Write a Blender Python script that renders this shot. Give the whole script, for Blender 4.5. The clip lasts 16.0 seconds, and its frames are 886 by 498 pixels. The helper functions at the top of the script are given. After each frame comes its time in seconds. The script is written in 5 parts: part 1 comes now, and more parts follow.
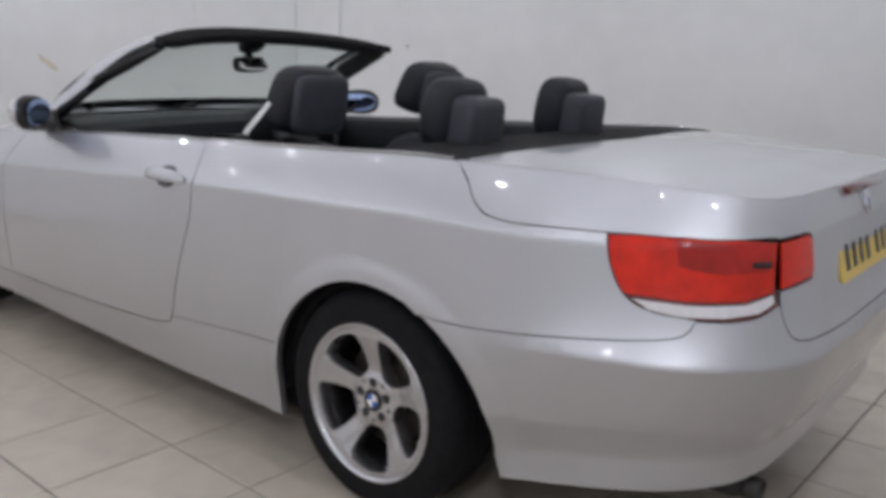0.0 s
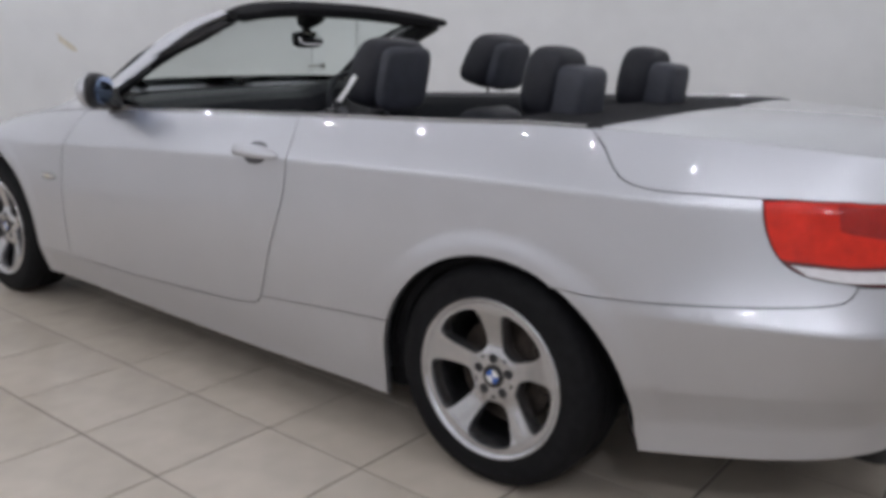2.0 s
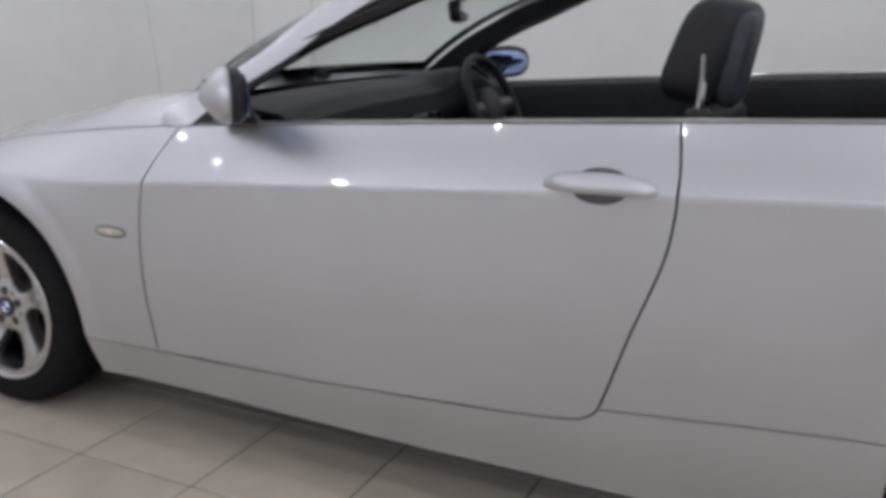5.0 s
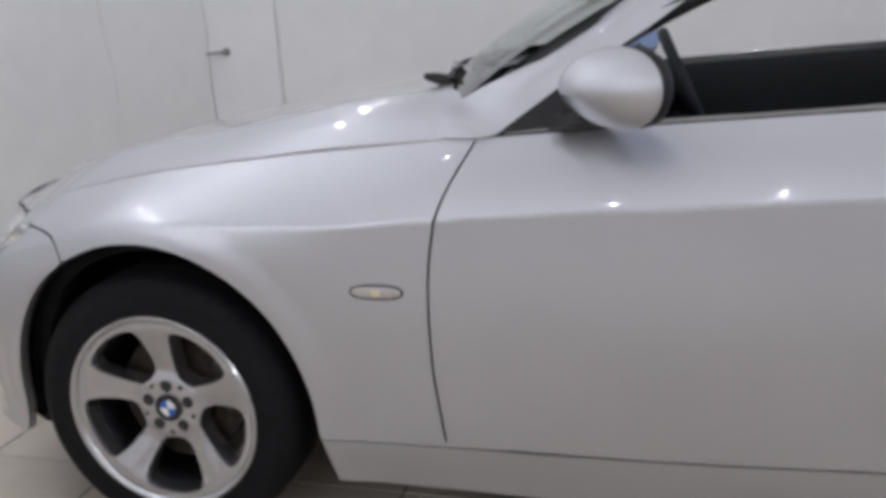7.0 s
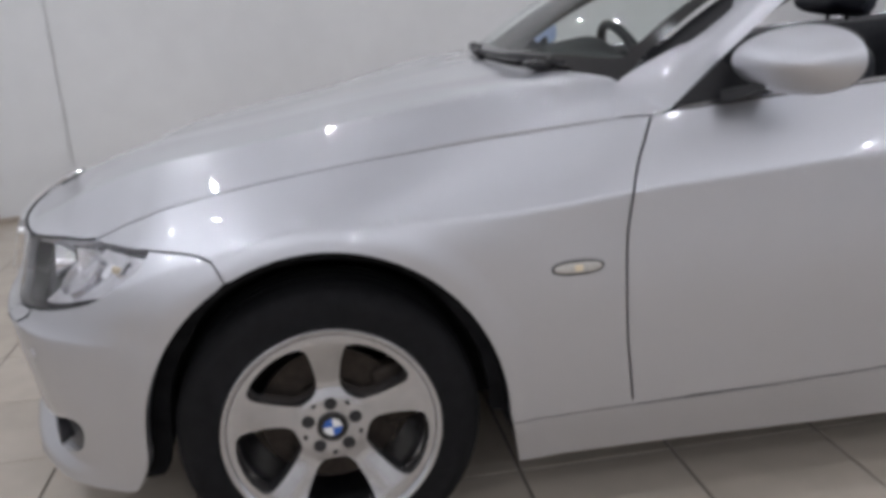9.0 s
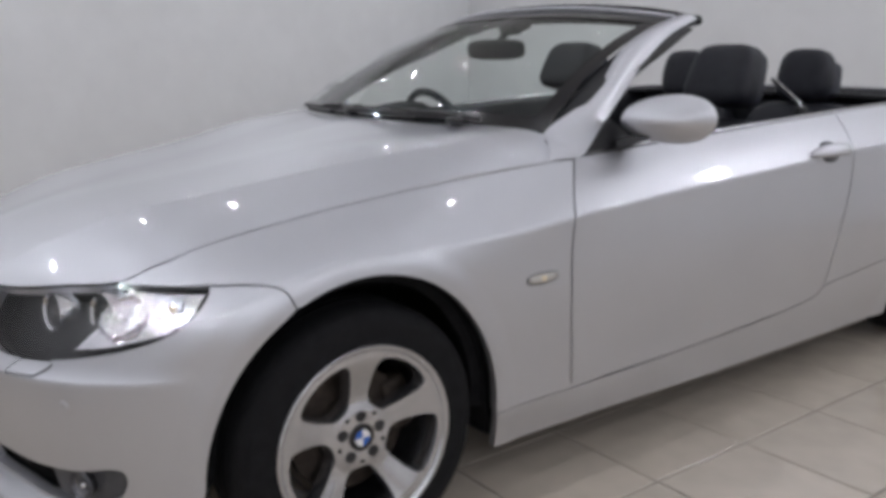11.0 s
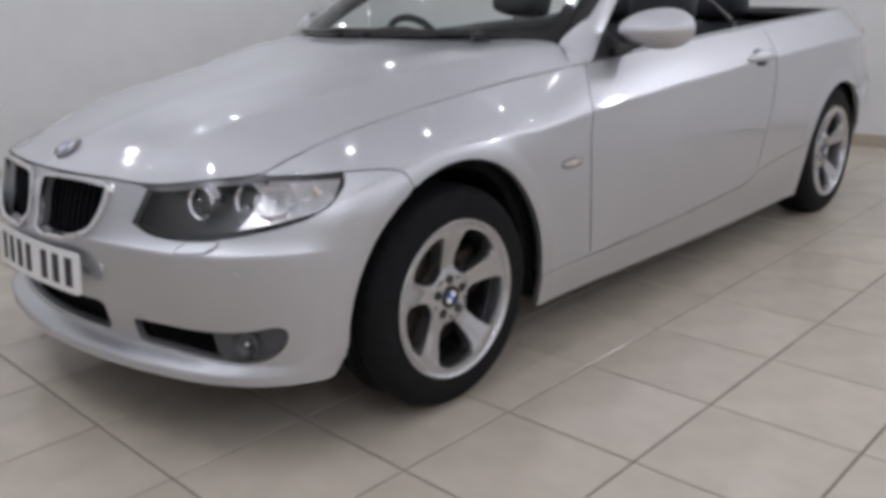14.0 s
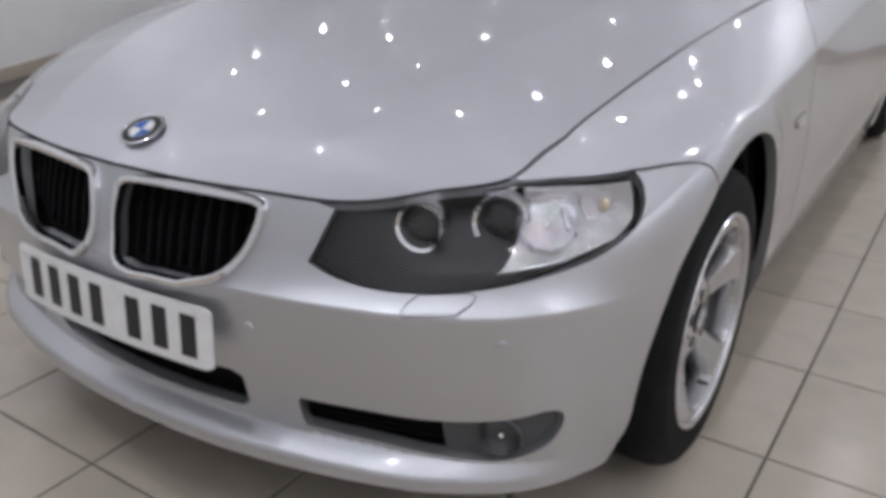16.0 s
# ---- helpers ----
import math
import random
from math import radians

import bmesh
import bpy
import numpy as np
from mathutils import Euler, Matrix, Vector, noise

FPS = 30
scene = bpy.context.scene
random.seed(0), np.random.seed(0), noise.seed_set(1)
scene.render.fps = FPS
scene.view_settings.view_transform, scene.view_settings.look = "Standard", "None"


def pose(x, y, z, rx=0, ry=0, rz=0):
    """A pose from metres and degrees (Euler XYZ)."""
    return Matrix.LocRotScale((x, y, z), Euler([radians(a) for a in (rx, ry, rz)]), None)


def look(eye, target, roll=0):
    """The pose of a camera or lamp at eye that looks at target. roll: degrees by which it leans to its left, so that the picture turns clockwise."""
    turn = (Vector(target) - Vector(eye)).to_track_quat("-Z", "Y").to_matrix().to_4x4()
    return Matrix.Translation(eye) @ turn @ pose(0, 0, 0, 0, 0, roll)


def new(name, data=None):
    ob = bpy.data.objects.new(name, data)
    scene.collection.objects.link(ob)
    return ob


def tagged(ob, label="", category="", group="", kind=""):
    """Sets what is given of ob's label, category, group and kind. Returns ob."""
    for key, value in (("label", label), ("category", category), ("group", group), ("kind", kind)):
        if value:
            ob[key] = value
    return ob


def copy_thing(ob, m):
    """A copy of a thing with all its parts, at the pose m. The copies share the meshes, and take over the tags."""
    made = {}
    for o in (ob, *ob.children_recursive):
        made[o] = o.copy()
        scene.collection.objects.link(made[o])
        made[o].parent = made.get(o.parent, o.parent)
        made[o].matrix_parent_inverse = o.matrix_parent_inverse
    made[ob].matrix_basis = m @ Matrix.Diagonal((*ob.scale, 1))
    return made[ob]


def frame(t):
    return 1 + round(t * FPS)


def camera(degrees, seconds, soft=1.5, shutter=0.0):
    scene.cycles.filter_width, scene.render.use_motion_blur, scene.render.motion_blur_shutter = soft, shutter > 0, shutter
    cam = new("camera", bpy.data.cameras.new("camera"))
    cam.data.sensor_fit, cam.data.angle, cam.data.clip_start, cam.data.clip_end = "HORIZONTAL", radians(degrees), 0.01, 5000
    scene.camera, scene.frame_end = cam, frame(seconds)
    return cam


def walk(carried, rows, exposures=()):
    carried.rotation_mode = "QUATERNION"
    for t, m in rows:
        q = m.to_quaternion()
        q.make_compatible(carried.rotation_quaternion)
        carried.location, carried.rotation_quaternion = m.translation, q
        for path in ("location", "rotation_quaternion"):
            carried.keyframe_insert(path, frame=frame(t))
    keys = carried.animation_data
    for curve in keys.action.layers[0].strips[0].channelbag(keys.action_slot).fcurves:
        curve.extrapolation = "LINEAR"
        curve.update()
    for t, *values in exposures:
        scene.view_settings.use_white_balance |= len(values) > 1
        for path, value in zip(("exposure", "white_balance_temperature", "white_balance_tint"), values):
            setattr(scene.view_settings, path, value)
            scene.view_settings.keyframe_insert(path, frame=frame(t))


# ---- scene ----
cam = camera(55.50, 16.0, soft=4.4)
PATH = [
    (0.0, 4.2684, -2.3940, 1.2372, 77.129, -1.673, 39.726),
    (0.5, 4.2727, -2.5332, 1.2160, 77.174, -1.761, 39.071),
    (1.0, 4.2352, -2.5958, 1.2105, 76.551, -1.377, 39.288),
    (1.5, 4.1297, -2.6291, 1.2093, 76.086, -1.204, 38.795),
    (2.0, 3.9511, -2.5966, 1.1954, 75.912, -0.994, 38.165),
    (2.5, 3.7457, -2.5392, 1.1833, 75.746, -0.631, 37.328),
    (3.0, 3.4681, -2.5475, 1.1686, 75.740, -0.805, 34.909),
    (3.5, 3.2039, -2.5129, 1.1498, 75.790, -0.717, 33.109),
    (4.0, 2.9315, -2.4712, 1.1565, 75.328, -0.182, 31.517),
    (4.2, 2.8050, -2.4763, 1.1498, 75.395, -0.389, 30.519),
    (6.3, 1.4436, -2.3299, 1.1362, 74.428, 3.113, 19.092),
    (6.5, 1.3392, -2.3043, 1.0979, 75.412, 3.112, 18.781),
    (7.0, 1.0327, -2.3136, 1.1201, 74.163, 2.991, 13.923),
    (7.5, 0.7374, -2.3823, 1.1351, 72.520, 3.363, 6.814),
    (8.0, 0.4792, -2.4314, 1.1188, 72.014, 3.378, 1.070),
    (8.5, 0.2225, -2.4208, 1.1424, 71.916, 3.165, -4.857),
    (8.7, 0.1389, -2.4173, 1.1406, 72.688, 3.369, -6.645),
    (10.8, -0.8200, -2.3570, 1.1540, 77.026, 0.585, -34.175),
    (11.0, -0.9070, -2.3610, 1.1490, 77.228, 0.390, -36.811),
    (11.5, -1.0992, -2.4518, 1.1621, 77.169, 0.519, -41.404),
    (12.0, -1.3336, -2.5297, 1.1886, 77.552, 0.632, -45.502),
    (12.5, -1.4722, -2.5502, 1.1709, 78.793, 1.153, -47.239),
    (13.0, -1.5478, -2.5351, 1.1662, 77.787, 1.392, -47.703),
    (13.5, -1.5899, -2.4726, 1.1234, 75.820, 1.687, -47.666),
    (14.0, -1.5885, -2.3299, 1.1081, 73.230, 1.540, -46.717),
    (14.5, -1.5515, -2.1319, 1.1044, 72.058, 1.221, -45.480),
    (15.0, -1.5782, -1.8177, 1.1142, 70.944, -0.478, -48.295),
    (15.5, -1.5711, -1.5338, 1.1141, 69.229, -0.724, -51.941),
    (16.0, -1.5413, -1.2253, 1.1461, 65.806, 0.497, -56.830),
]
walk(cam, [(t, pose(x, y, z, rx, ry, rz)) for t, x, y, z, rx, ry, rz in PATH])

# ---- light: a closed white studio, lit by downlights (built below as things) ----
world = bpy.data.worlds.new("world")
world.use_nodes = True
world.node_tree.nodes["Background"].inputs[0].default_value = (0.8, 0.85, 1.0, 1)
world.node_tree.nodes["Background"].inputs[1].default_value = 0.0
scene.world = world
scene.view_settings.exposure = 0.0
SPOT_STRENGTH = 645.0
FLOOD_STRENGTH = 130.0


# ---- materials ----
def mat(name, base, rough=0.5, metal=0.0, coat=0.0, spread=0.0, scale=20.0, bump=0.0, bump_scale=200.0, rough_spread=0.0, spec=0.5,
        emit=0.0, transmission=0.0, piece=0.0, stain=0.0, stain_scale=1.2, ior=1.45, coat_rough=0.03):
    m = bpy.data.materials.new(name)
    m.use_nodes = True
    t = m.node_tree
    b = t.nodes["Principled BSDF"]
    b.inputs["Base Color"].default_value = (*base, 1)
    b.inputs["Roughness"].default_value = rough
    b.inputs["Metallic"].default_value = metal
    b.inputs["Coat Weight"].default_value = coat
    b.inputs["Coat Roughness"].default_value = coat_rough
    b.inputs["Specular IOR Level"].default_value = spec
    b.inputs["Transmission Weight"].default_value = transmission
    b.inputs["IOR"].default_value = ior
    if emit:
        b.inputs["Emission Color"].default_value = (0.888, 0.910, 1.0, 1)
        b.inputs["Emission Strength"].default_value = emit
    co = t.nodes.new("ShaderNodeTexCoord")
    colour = None
    for amount, sc in ((spread, scale), (stain, stain_scale)):
        if not amount:
            continue
        n = t.nodes.new("ShaderNodeTexNoise")
        n.inputs["Scale"].default_value = sc
        n.inputs["Detail"].default_value = 5
        t.links.new(co.outputs["Object"], n.inputs["Vector"])
        r = t.nodes.new("ShaderNodeMapRange")
        r.inputs["From Min"].default_value, r.inputs["From Max"].default_value = 0.3, 0.7
        r.inputs["To Min"].default_value, r.inputs["To Max"].default_value = 1 - amount, 1 + amount
        t.links.new(n.outputs["Fac"], r.inputs["Value"])
        mul = t.nodes.new("ShaderNodeMix")
        mul.data_type, mul.blend_type = "RGBA", "MULTIPLY"
        mul.inputs["Factor"].default_value = 1
        if colour is None:
            mul.inputs["A"].default_value = (*base, 1)
        else:
            t.links.new(colour, mul.inputs["A"])
        t.links.new(r.outputs["Result"], mul.inputs["B"])
        colour = mul.outputs["Result"]
        if rough_spread:
            q = t.nodes.new("ShaderNodeMapRange")
            q.inputs["From Min"].default_value, q.inputs["From Max"].default_value = 0.3, 0.7
            q.inputs["To Min"].default_value, q.inputs["To Max"].default_value = max(rough - rough_spread, 0.01), rough + rough_spread
            t.links.new(n.outputs["Fac"], q.inputs["Value"])
            t.links.new(q.outputs["Result"], b.inputs["Roughness"])
    if piece:
        info = t.nodes.new("ShaderNodeObjectInfo")
        r = t.nodes.new("ShaderNodeMapRange")
        r.inputs["To Min"].default_value, r.inputs["To Max"].default_value = 1 - piece, 1 + piece
        t.links.new(info.outputs["Random"], r.inputs["Value"])
        mul = t.nodes.new("ShaderNodeMix")
        mul.data_type, mul.blend_type = "RGBA", "MULTIPLY"
        mul.inputs["Factor"].default_value = 1
        if colour is None:
            mul.inputs["A"].default_value = (*base, 1)
        else:
            t.links.new(colour, mul.inputs["A"])
        t.links.new(r.outputs["Result"], mul.inputs["B"])
        colour = mul.outputs["Result"]
    if colour is not None:
        t.links.new(colour, b.inputs["Base Color"])
    if bump:
        n = t.nodes.new("ShaderNodeTexNoise")
        n.inputs["Scale"].default_value = bump_scale
        n.inputs["Detail"].default_value = 3
        t.links.new(co.outputs["Object"], n.inputs["Vector"])
        k = t.nodes.new("ShaderNodeBump")
        k.inputs["Strength"].default_value = bump
        k.inputs["Distance"].default_value = 0.004
        t.links.new(n.outputs["Fac"], k.inputs["Height"])
        t.links.new(k.outputs["Normal"], b.inputs["Normal"])
    return m


SILVER = mat("silver_paint", (0.55, 0.557, 0.59), 0.41, 0.90, coat=1.0, spread=0.05, scale=700, stain=0.02, stain_scale=3, bump=0.05, bump_scale=900)
DARK_SHELL = mat("dark_underbody", (0.012, 0.012, 0.013), 0.9, spread=0.3, scale=30, spec=0.1)
BLACK_PLASTIC = mat("black_plastic", (0.011, 0.011, 0.013), 0.5, spread=0.2, scale=60, bump=0.15, bump_scale=600)
GLOSS_BLACK = mat("gloss_black", (0.01, 0.01, 0.012), 0.12, coat=0.5, spread=0.1, scale=40)
RUBBER = mat("tyre_rubber", (0.008, 0.008, 0.009), 0.75, spread=0.25, scale=40, bump=0.3, bump_scale=150, spec=0.2)
ALLOY = mat("alloy", (0.52, 0.52, 0.54), 0.22, 0.95, coat=0.6, spread=0.05, scale=50)
ALLOY_DARK = mat("brushed_dark_alloy", (0.12, 0.12, 0.13), 0.4, 0.8, spread=0.1, scale=40)
BARREL = mat("wheel_barrel", (0.075, 0.075, 0.08), 0.35, 0.9, spread=0.2, scale=40)
CHROME = mat("chrome", (0.82, 0.82, 0.84), 0.08, 1.0, spread=0.02, scale=30)
EXHAUST = mat("sooty_steel", (0.05, 0.048, 0.046), 0.45, 0.6, spread=0.3, scale=40)
STEEL = mat("brake_steel", (0.045, 0.036, 0.030), 0.55, 0.7, spread=0.25, scale=60)
LEATHER = mat("charcoal_leather", (0.017, 0.018, 0.024), 0.5, spread=0.18, scale=25, bump=0.35, bump_scale=260, spec=0.35)
LEATHER_PALE = mat("grey_leather", (0.042, 0.045, 0.058), 0.5, spread=0.15, scale=25, bump=0.3, bump_scale=260)
FABRIC = mat("black_tonneau_fabric", (0.017, 0.017, 0.019), 0.85, spread=0.2, scale=300, bump=0.5, bump_scale=500, spec=0.2)
DASH = mat("dashboard_soft_plastic", (0.012, 0.013, 0.016), 0.55, spread=0.15, scale=40, bump=0.4, bump_scale=400, spec=0.3)
RED_LENS = mat("red_lens", (0.62, 0.018, 0.005), 0.2, coat=0.8, spread=0.22, scale=9, stain=0.08, stain_scale=60, spec=0.1)
BRAKE_LENS = mat("dark_brake_lens", (0.38, 0.011, 0.007), 0.2, coat=0.8, spread=0.22, scale=14, stain=0.1, stain_scale=60, spec=0.1)
SIDE_LENS = mat("smoky_clear_lens", (0.46, 0.44, 0.41), 0.2, coat=1.0, spread=0.1, scale=80)
# grey for the painted shadow gap of the door and for the wall crack
WALL_LINE = mat("gap_shade_and_crack_grey", (0.66, 0.66, 0.65), 0.8, spread=0.2, scale=20)
HOOK_GREY = mat("grey_hook_metal", (0.34, 0.33, 0.31), 0.5, 0.5, spread=0.1, scale=40)
RED_DARK = mat("dark_red_lens", (0.10, 0.008, 0.008), 0.12, coat=1.0, spread=0.15, scale=40)
WHITE_LENS = mat("frosted_white_lens", (0.72, 0.70, 0.72), 0.15, coat=1.0, spread=0.08, scale=60)
GRILLE_BLACK = mat("grille_black", (0.005, 0.005, 0.006), 0.8, spread=0.2, scale=80, spec=0.15)
AMBER = mat("amber_reflector", (0.70, 0.60, 0.42), 0.2, coat=1.0, spread=0.1, scale=80)
REFLECTOR = mat("faceted_reflector", (0.72, 0.72, 0.75), 0.07, 1.0, spread=0.12, scale=30, bump=1.0, bump_scale=38)
MIRROR = mat("blue_tinted_mirror", (0.42, 0.55, 0.86), 0.03, 1.0, spread=0.03, scale=10)
BADGE_BLUE = mat("badge_blue", (0.03, 0.12, 0.45), 0.15, coat=1.0, spread=0.05, scale=90)
BADGE_WHITE = mat("badge_white", (0.8, 0.8, 0.8), 0.15, coat=1.0, spread=0.03, scale=90)
PLATE_WHITE = mat("plate_white", (0.80, 0.80, 0.80), 0.3, coat=0.4, spread=0.05, scale=30)
PLATE_YELLOW = mat("plate_yellow", (0.75, 0.52, 0.06), 0.3, coat=0.4, spread=0.05, scale=30)
PLATE_BLACK = mat("plate_black", (0.02, 0.02, 0.022), 0.4, spread=0.1, scale=60)
TILE = mat("beige_porcelain_tile", (0.51, 0.45, 0.377), 0.2, spread=0.05, scale=9, stain=0.05, stain_scale=2.5, rough_spread=0.06, piece=0.035, bump=0.04, bump_scale=30)
GROUT = mat("grey_grout", (0.125, 0.112, 0.097), 0.85, spread=0.2, scale=25, bump=0.3, bump_scale=200)
WALL = mat("white_wall_paint", (0.80, 0.805, 0.805), 0.55, spread=0.02, scale=6, stain=0.035, stain_scale=0.9, bump=0.12, bump_scale=60)
WALL_MARK = mat("ochre_wall_smudge", (0.66, 0.61, 0.50), 0.7, spread=0.2, scale=30)
CEILING = mat("white_ceiling_paint", (0.66, 0.66, 0.665), 0.7, spread=0.02, scale=5, stain=0.03)
SKIRTING = mat("beige_skirting_tile", (0.46, 0.40, 0.33), 0.3, spread=0.08, scale=10, piece=0.04)
LAMP_WHITE = mat("lamp_ring", (0.8, 0.8, 0.8), 0.4, spread=0.03, scale=50)
LAMP_GLOW = mat("lamp_glow", (1, 1, 1), 0.5, emit=SPOT_STRENGTH)
FLOOD_GLOW = mat("flood_glow", (1, 1, 1), 0.5, emit=FLOOD_STRENGTH)


# ---- mesh helpers ----
def link_mesh(name, me, material, parent=None, label=""):
    me.materials.append(material)
    ob = new(name, me)
    if parent:
        ob.parent = parent
    if label:
        tagged(ob, label)
    return ob


def part(name, bm, material, parent=None, label="", smooth=True):
    bmesh.ops.recalc_face_normals(bm, faces=bm.faces)
    me = bpy.data.meshes.new(name)
    bm.to_mesh(me)
    bm.free()
    if smooth:
        me.polygons.foreach_set("use_smooth", [True] * len(me.polygons))
        me.set_sharp_from_angle(angle=radians(38))
    return link_mesh(name, me, material, parent, label)


def thing(name, m=None):
    ob = new(name)
    if m is not None:
        ob.matrix_basis = m
    return ob


def rbox(sx, sy, sz, m=Matrix.Identity(4), r=0.02, seg=3, into=None):
    """A box with rounded edges."""
    bm = into or bmesh.new()
    got = bmesh.ops.create_cube(bm, size=1.0)["verts"]
    for v in got:
        v.co = Vector((v.co.x * sx, v.co.y * sy, v.co.z * sz))
    if r:
        edges = {e for v in got for e in v.link_edges}
        done = bmesh.ops.bevel(bm, geom=list(edges), offset=min(r, 0.49 * min(sx, sy, sz)), segments=seg, profile=0.5, affect="EDGES")
        got = list({v for f in done["faces"] for v in f.verts} | {v for v in got if v.is_valid})
    bmesh.ops.transform(bm, matrix=m, verts=got)
    return bm


def pillow(sx, sy, sz, m=Matrix.Identity(4), e=0.45, nu=28, nv=16, into=None, bend=None):
    """A superellipsoid of half sizes sx, sy, sz: a soft, cushion-like body."""
    bm = into or bmesh.new()
    p = lambda c: math.copysign(abs(c) ** e, c)
    rings = []
    for j in range(nv + 1):
        b = -math.pi / 2 + math.pi * j / nv
        ring = []
        for i in range(nu):
            a = 2 * math.pi * i / nu
            c = Vector((sx * p(math.cos(b)) * p(math.cos(a)), sy * p(math.cos(b)) * p(math.sin(a)), sz * p(math.sin(b))))
            if bend:
                c = bend(c)
            ring.append(bm.verts.new(m @ c))
        rings.append(ring)
    for j in range(nv):
        for i in range(nu):
            bm.faces.new((rings[j][i], rings[j][(i + 1) % nu], rings[j + 1][(i + 1) % nu], rings[j + 1][i]))
    bmesh.ops.remove_doubles(bm, verts=[v for r in (rings[0], rings[-1]) for v in r], dist=1e-5)
    return bm


def lathe(profile, seg=64, m=Matrix.Identity(4), into=None, closed=False):
    """Turns (radius, height) round the z axis."""
    bm = into or bmesh.new()
    rings = []
    for r, h in profile:
        if r < 1e-6:
            rings.append([bm.verts.new(m @ Vector((0, 0, h)))])
        else:
            rings.append([bm.verts.new(m @ Vector((r * math.cos(2 * math.pi * i / seg), r * math.sin(2 * math.pi * i / seg), h))) for i in range(seg)])
    pairs = list(zip(rings, rings[1:])) + ([(rings[-1], rings[0])] if closed else [])
    for a, b in pairs:
        for i in range(seg):
            k = (i + 1) % seg
            if len(a) == 1 and len(b) > 1:
                bm.faces.new((a[0], b[i], b[k]))
            elif len(b) == 1 and len(a) > 1:
                bm.faces.new((a[i], b[0], a[k]))
            elif len(a) > 1:
                bm.faces.new((a[i], b[i], b[k], a[k]))
    return bm


def spline(pts, n):
    """A smooth open curve through the points, n samples to a span."""
    p = [np.array(q, float) for q in pts]
    p = [2 * p[0] - p[1]] + p + [2 * p[-1] - p[-2]]
    out = []
    for i in range(1, len(p) - 2):
        for k in range(n):
            t = k / n
            out.append(0.5 * (2 * p[i] + (p[i + 1] - p[i - 1]) * t + (2 * p[i - 1] - 5 * p[i] + 4 * p[i + 1] - p[i + 2]) * t * t
                              + (3 * p[i] - p[i - 1] - 3 * p[i + 1] + p[i + 2]) * t ** 3))
    out.append(p[-2])
    return np.array(out)


def sweep(path, section, up=(0, 0, 1), scales=None, into=None, closed=False, cap=True):
    """Carries a closed section (side, up) along a path of points."""
    bm = into or bmesh.new()
    path = [Vector(p) for p in path]
    rings = []
    n = len(path)
    for i, p in enumerate(path):
        a, b = (path[(i - 1) % n], path[(i + 1) % n]) if closed else (path[max(i - 1, 0)], path[min(i + 1, n - 1)])
        d = (b - a).normalized()
        side = d.cross(Vector(up)).normalized()
        u = side.cross(d)
        k = scales[i] if scales else 1.0
        rings.append([bm.verts.new(p + side * (x * k) + u * (y * k)) for x, y in section])
    m = len(section)
    for a, b in list(zip(rings, rings[1:])) + ([(rings[-1], rings[0])] if closed else []):
        for i in range(m):
            bm.faces.new((a[i], a[(i + 1) % m], b[(i + 1) % m], b[i]))
    if cap and not closed:
        bm.faces.new(rings[0])
        bm.faces.new(rings[-1][::-1])
    return bm


def round_section(rx, ry, n=10):
    return [(rx * math.cos(2 * math.pi * i / n), ry * math.sin(2 * math.pi * i / n)) for i in range(n)]


def grid_mesh(f, nu, nv, thick=0.0, into=None):
    """A sheet f(i/nu, j/nv), with a thickness downward along its normal."""
    bm = into or bmesh.new()
    g = [[bm.verts.new(f(i / nu, j / nv)) for j in range(nv + 1)] for i in range(nu + 1)]
    faces = [bm.faces.new((g[i][j], g[i + 1][j], g[i + 1][j + 1], g[i][j + 1])) for i in range(nu) for j in range(nv)]
    if thick:
        bmesh.ops.recalc_face_normals(bm, faces=faces)
        bmesh.ops.solidify(bm, geom=faces, thickness=thick)
    return bm


# ---- the car's skin: a plan outline, and five feature lines that run round it ----
OUT = spline([(-0.758, 0), (-0.752, 0.15), (-0.732, 0.30), (-0.697, 0.46), (-0.645, 0.61), (-0.555, 0.74), (-0.43, 0.82), (-0.28, 0.858),
              (0, 0.876), (0.4, 0.874), (0.8, 0.876), (1.4, 0.882), (2.0, 0.885), (2.5, 0.886), (2.9, 0.880), (3.2, 0.855), (3.42, 0.81),
              (3.595, 0.755), (3.72, 0.66), (3.785, 0.52), (3.80, 0.30), (3.802, 0)], 24)
OUT_S = np.concatenate([[0], np.cumsum(np.hypot(*np.diff(OUT, axis=0).T))])
S_END = OUT_S[-1]
TAN = np.gradient(OUT, OUT_S, axis=0)
TAN[0], TAN[-1] = (0, 1), (0, -1)
TAN /= np.linalg.norm(TAN, axis=1)[:, None]
STATION_X = [-0.758, -0.732, -0.697, -0.645, -0.555, -0.43, -0.28, 0, 0.35, 0.7, 1.3, 2.0, 2.5, 2.9, 3.2, 3.42, 3.595, 3.72, 3.785, 3.802]
Z_BOTTOM = [.215, .215, .215, .213, .21, .207, .21, .19, .172, .168, .158, .155, .158, .20, .228, .252, .275, .29, .30, .30]
Z_SILL = [.262, .262, .26, .258, .258, .265, .28, .28, .28, .283, .30, .325, .36, .39, .40, .42, .435, .44, .44, .44]
Z_WIDE = [.545, .545, .545, .545, .545, .54, .53, .53, .53, .53, .54, .55, .56, .57, .585, .595, .60, .61, .61, .61]
Z_CREASE = [.61, .61, .60, .60, .61, .635, .68, .74, .731, .755, .789, .826, .843, .852, .847, .846, .852, .868, .876, .880]
Z_BELT = [.695, .695, .687, .695, .705, .739, .772, .818, .857, .889, .923, .955, .974, .990, .985, .976, .967, .960, .957, .955]
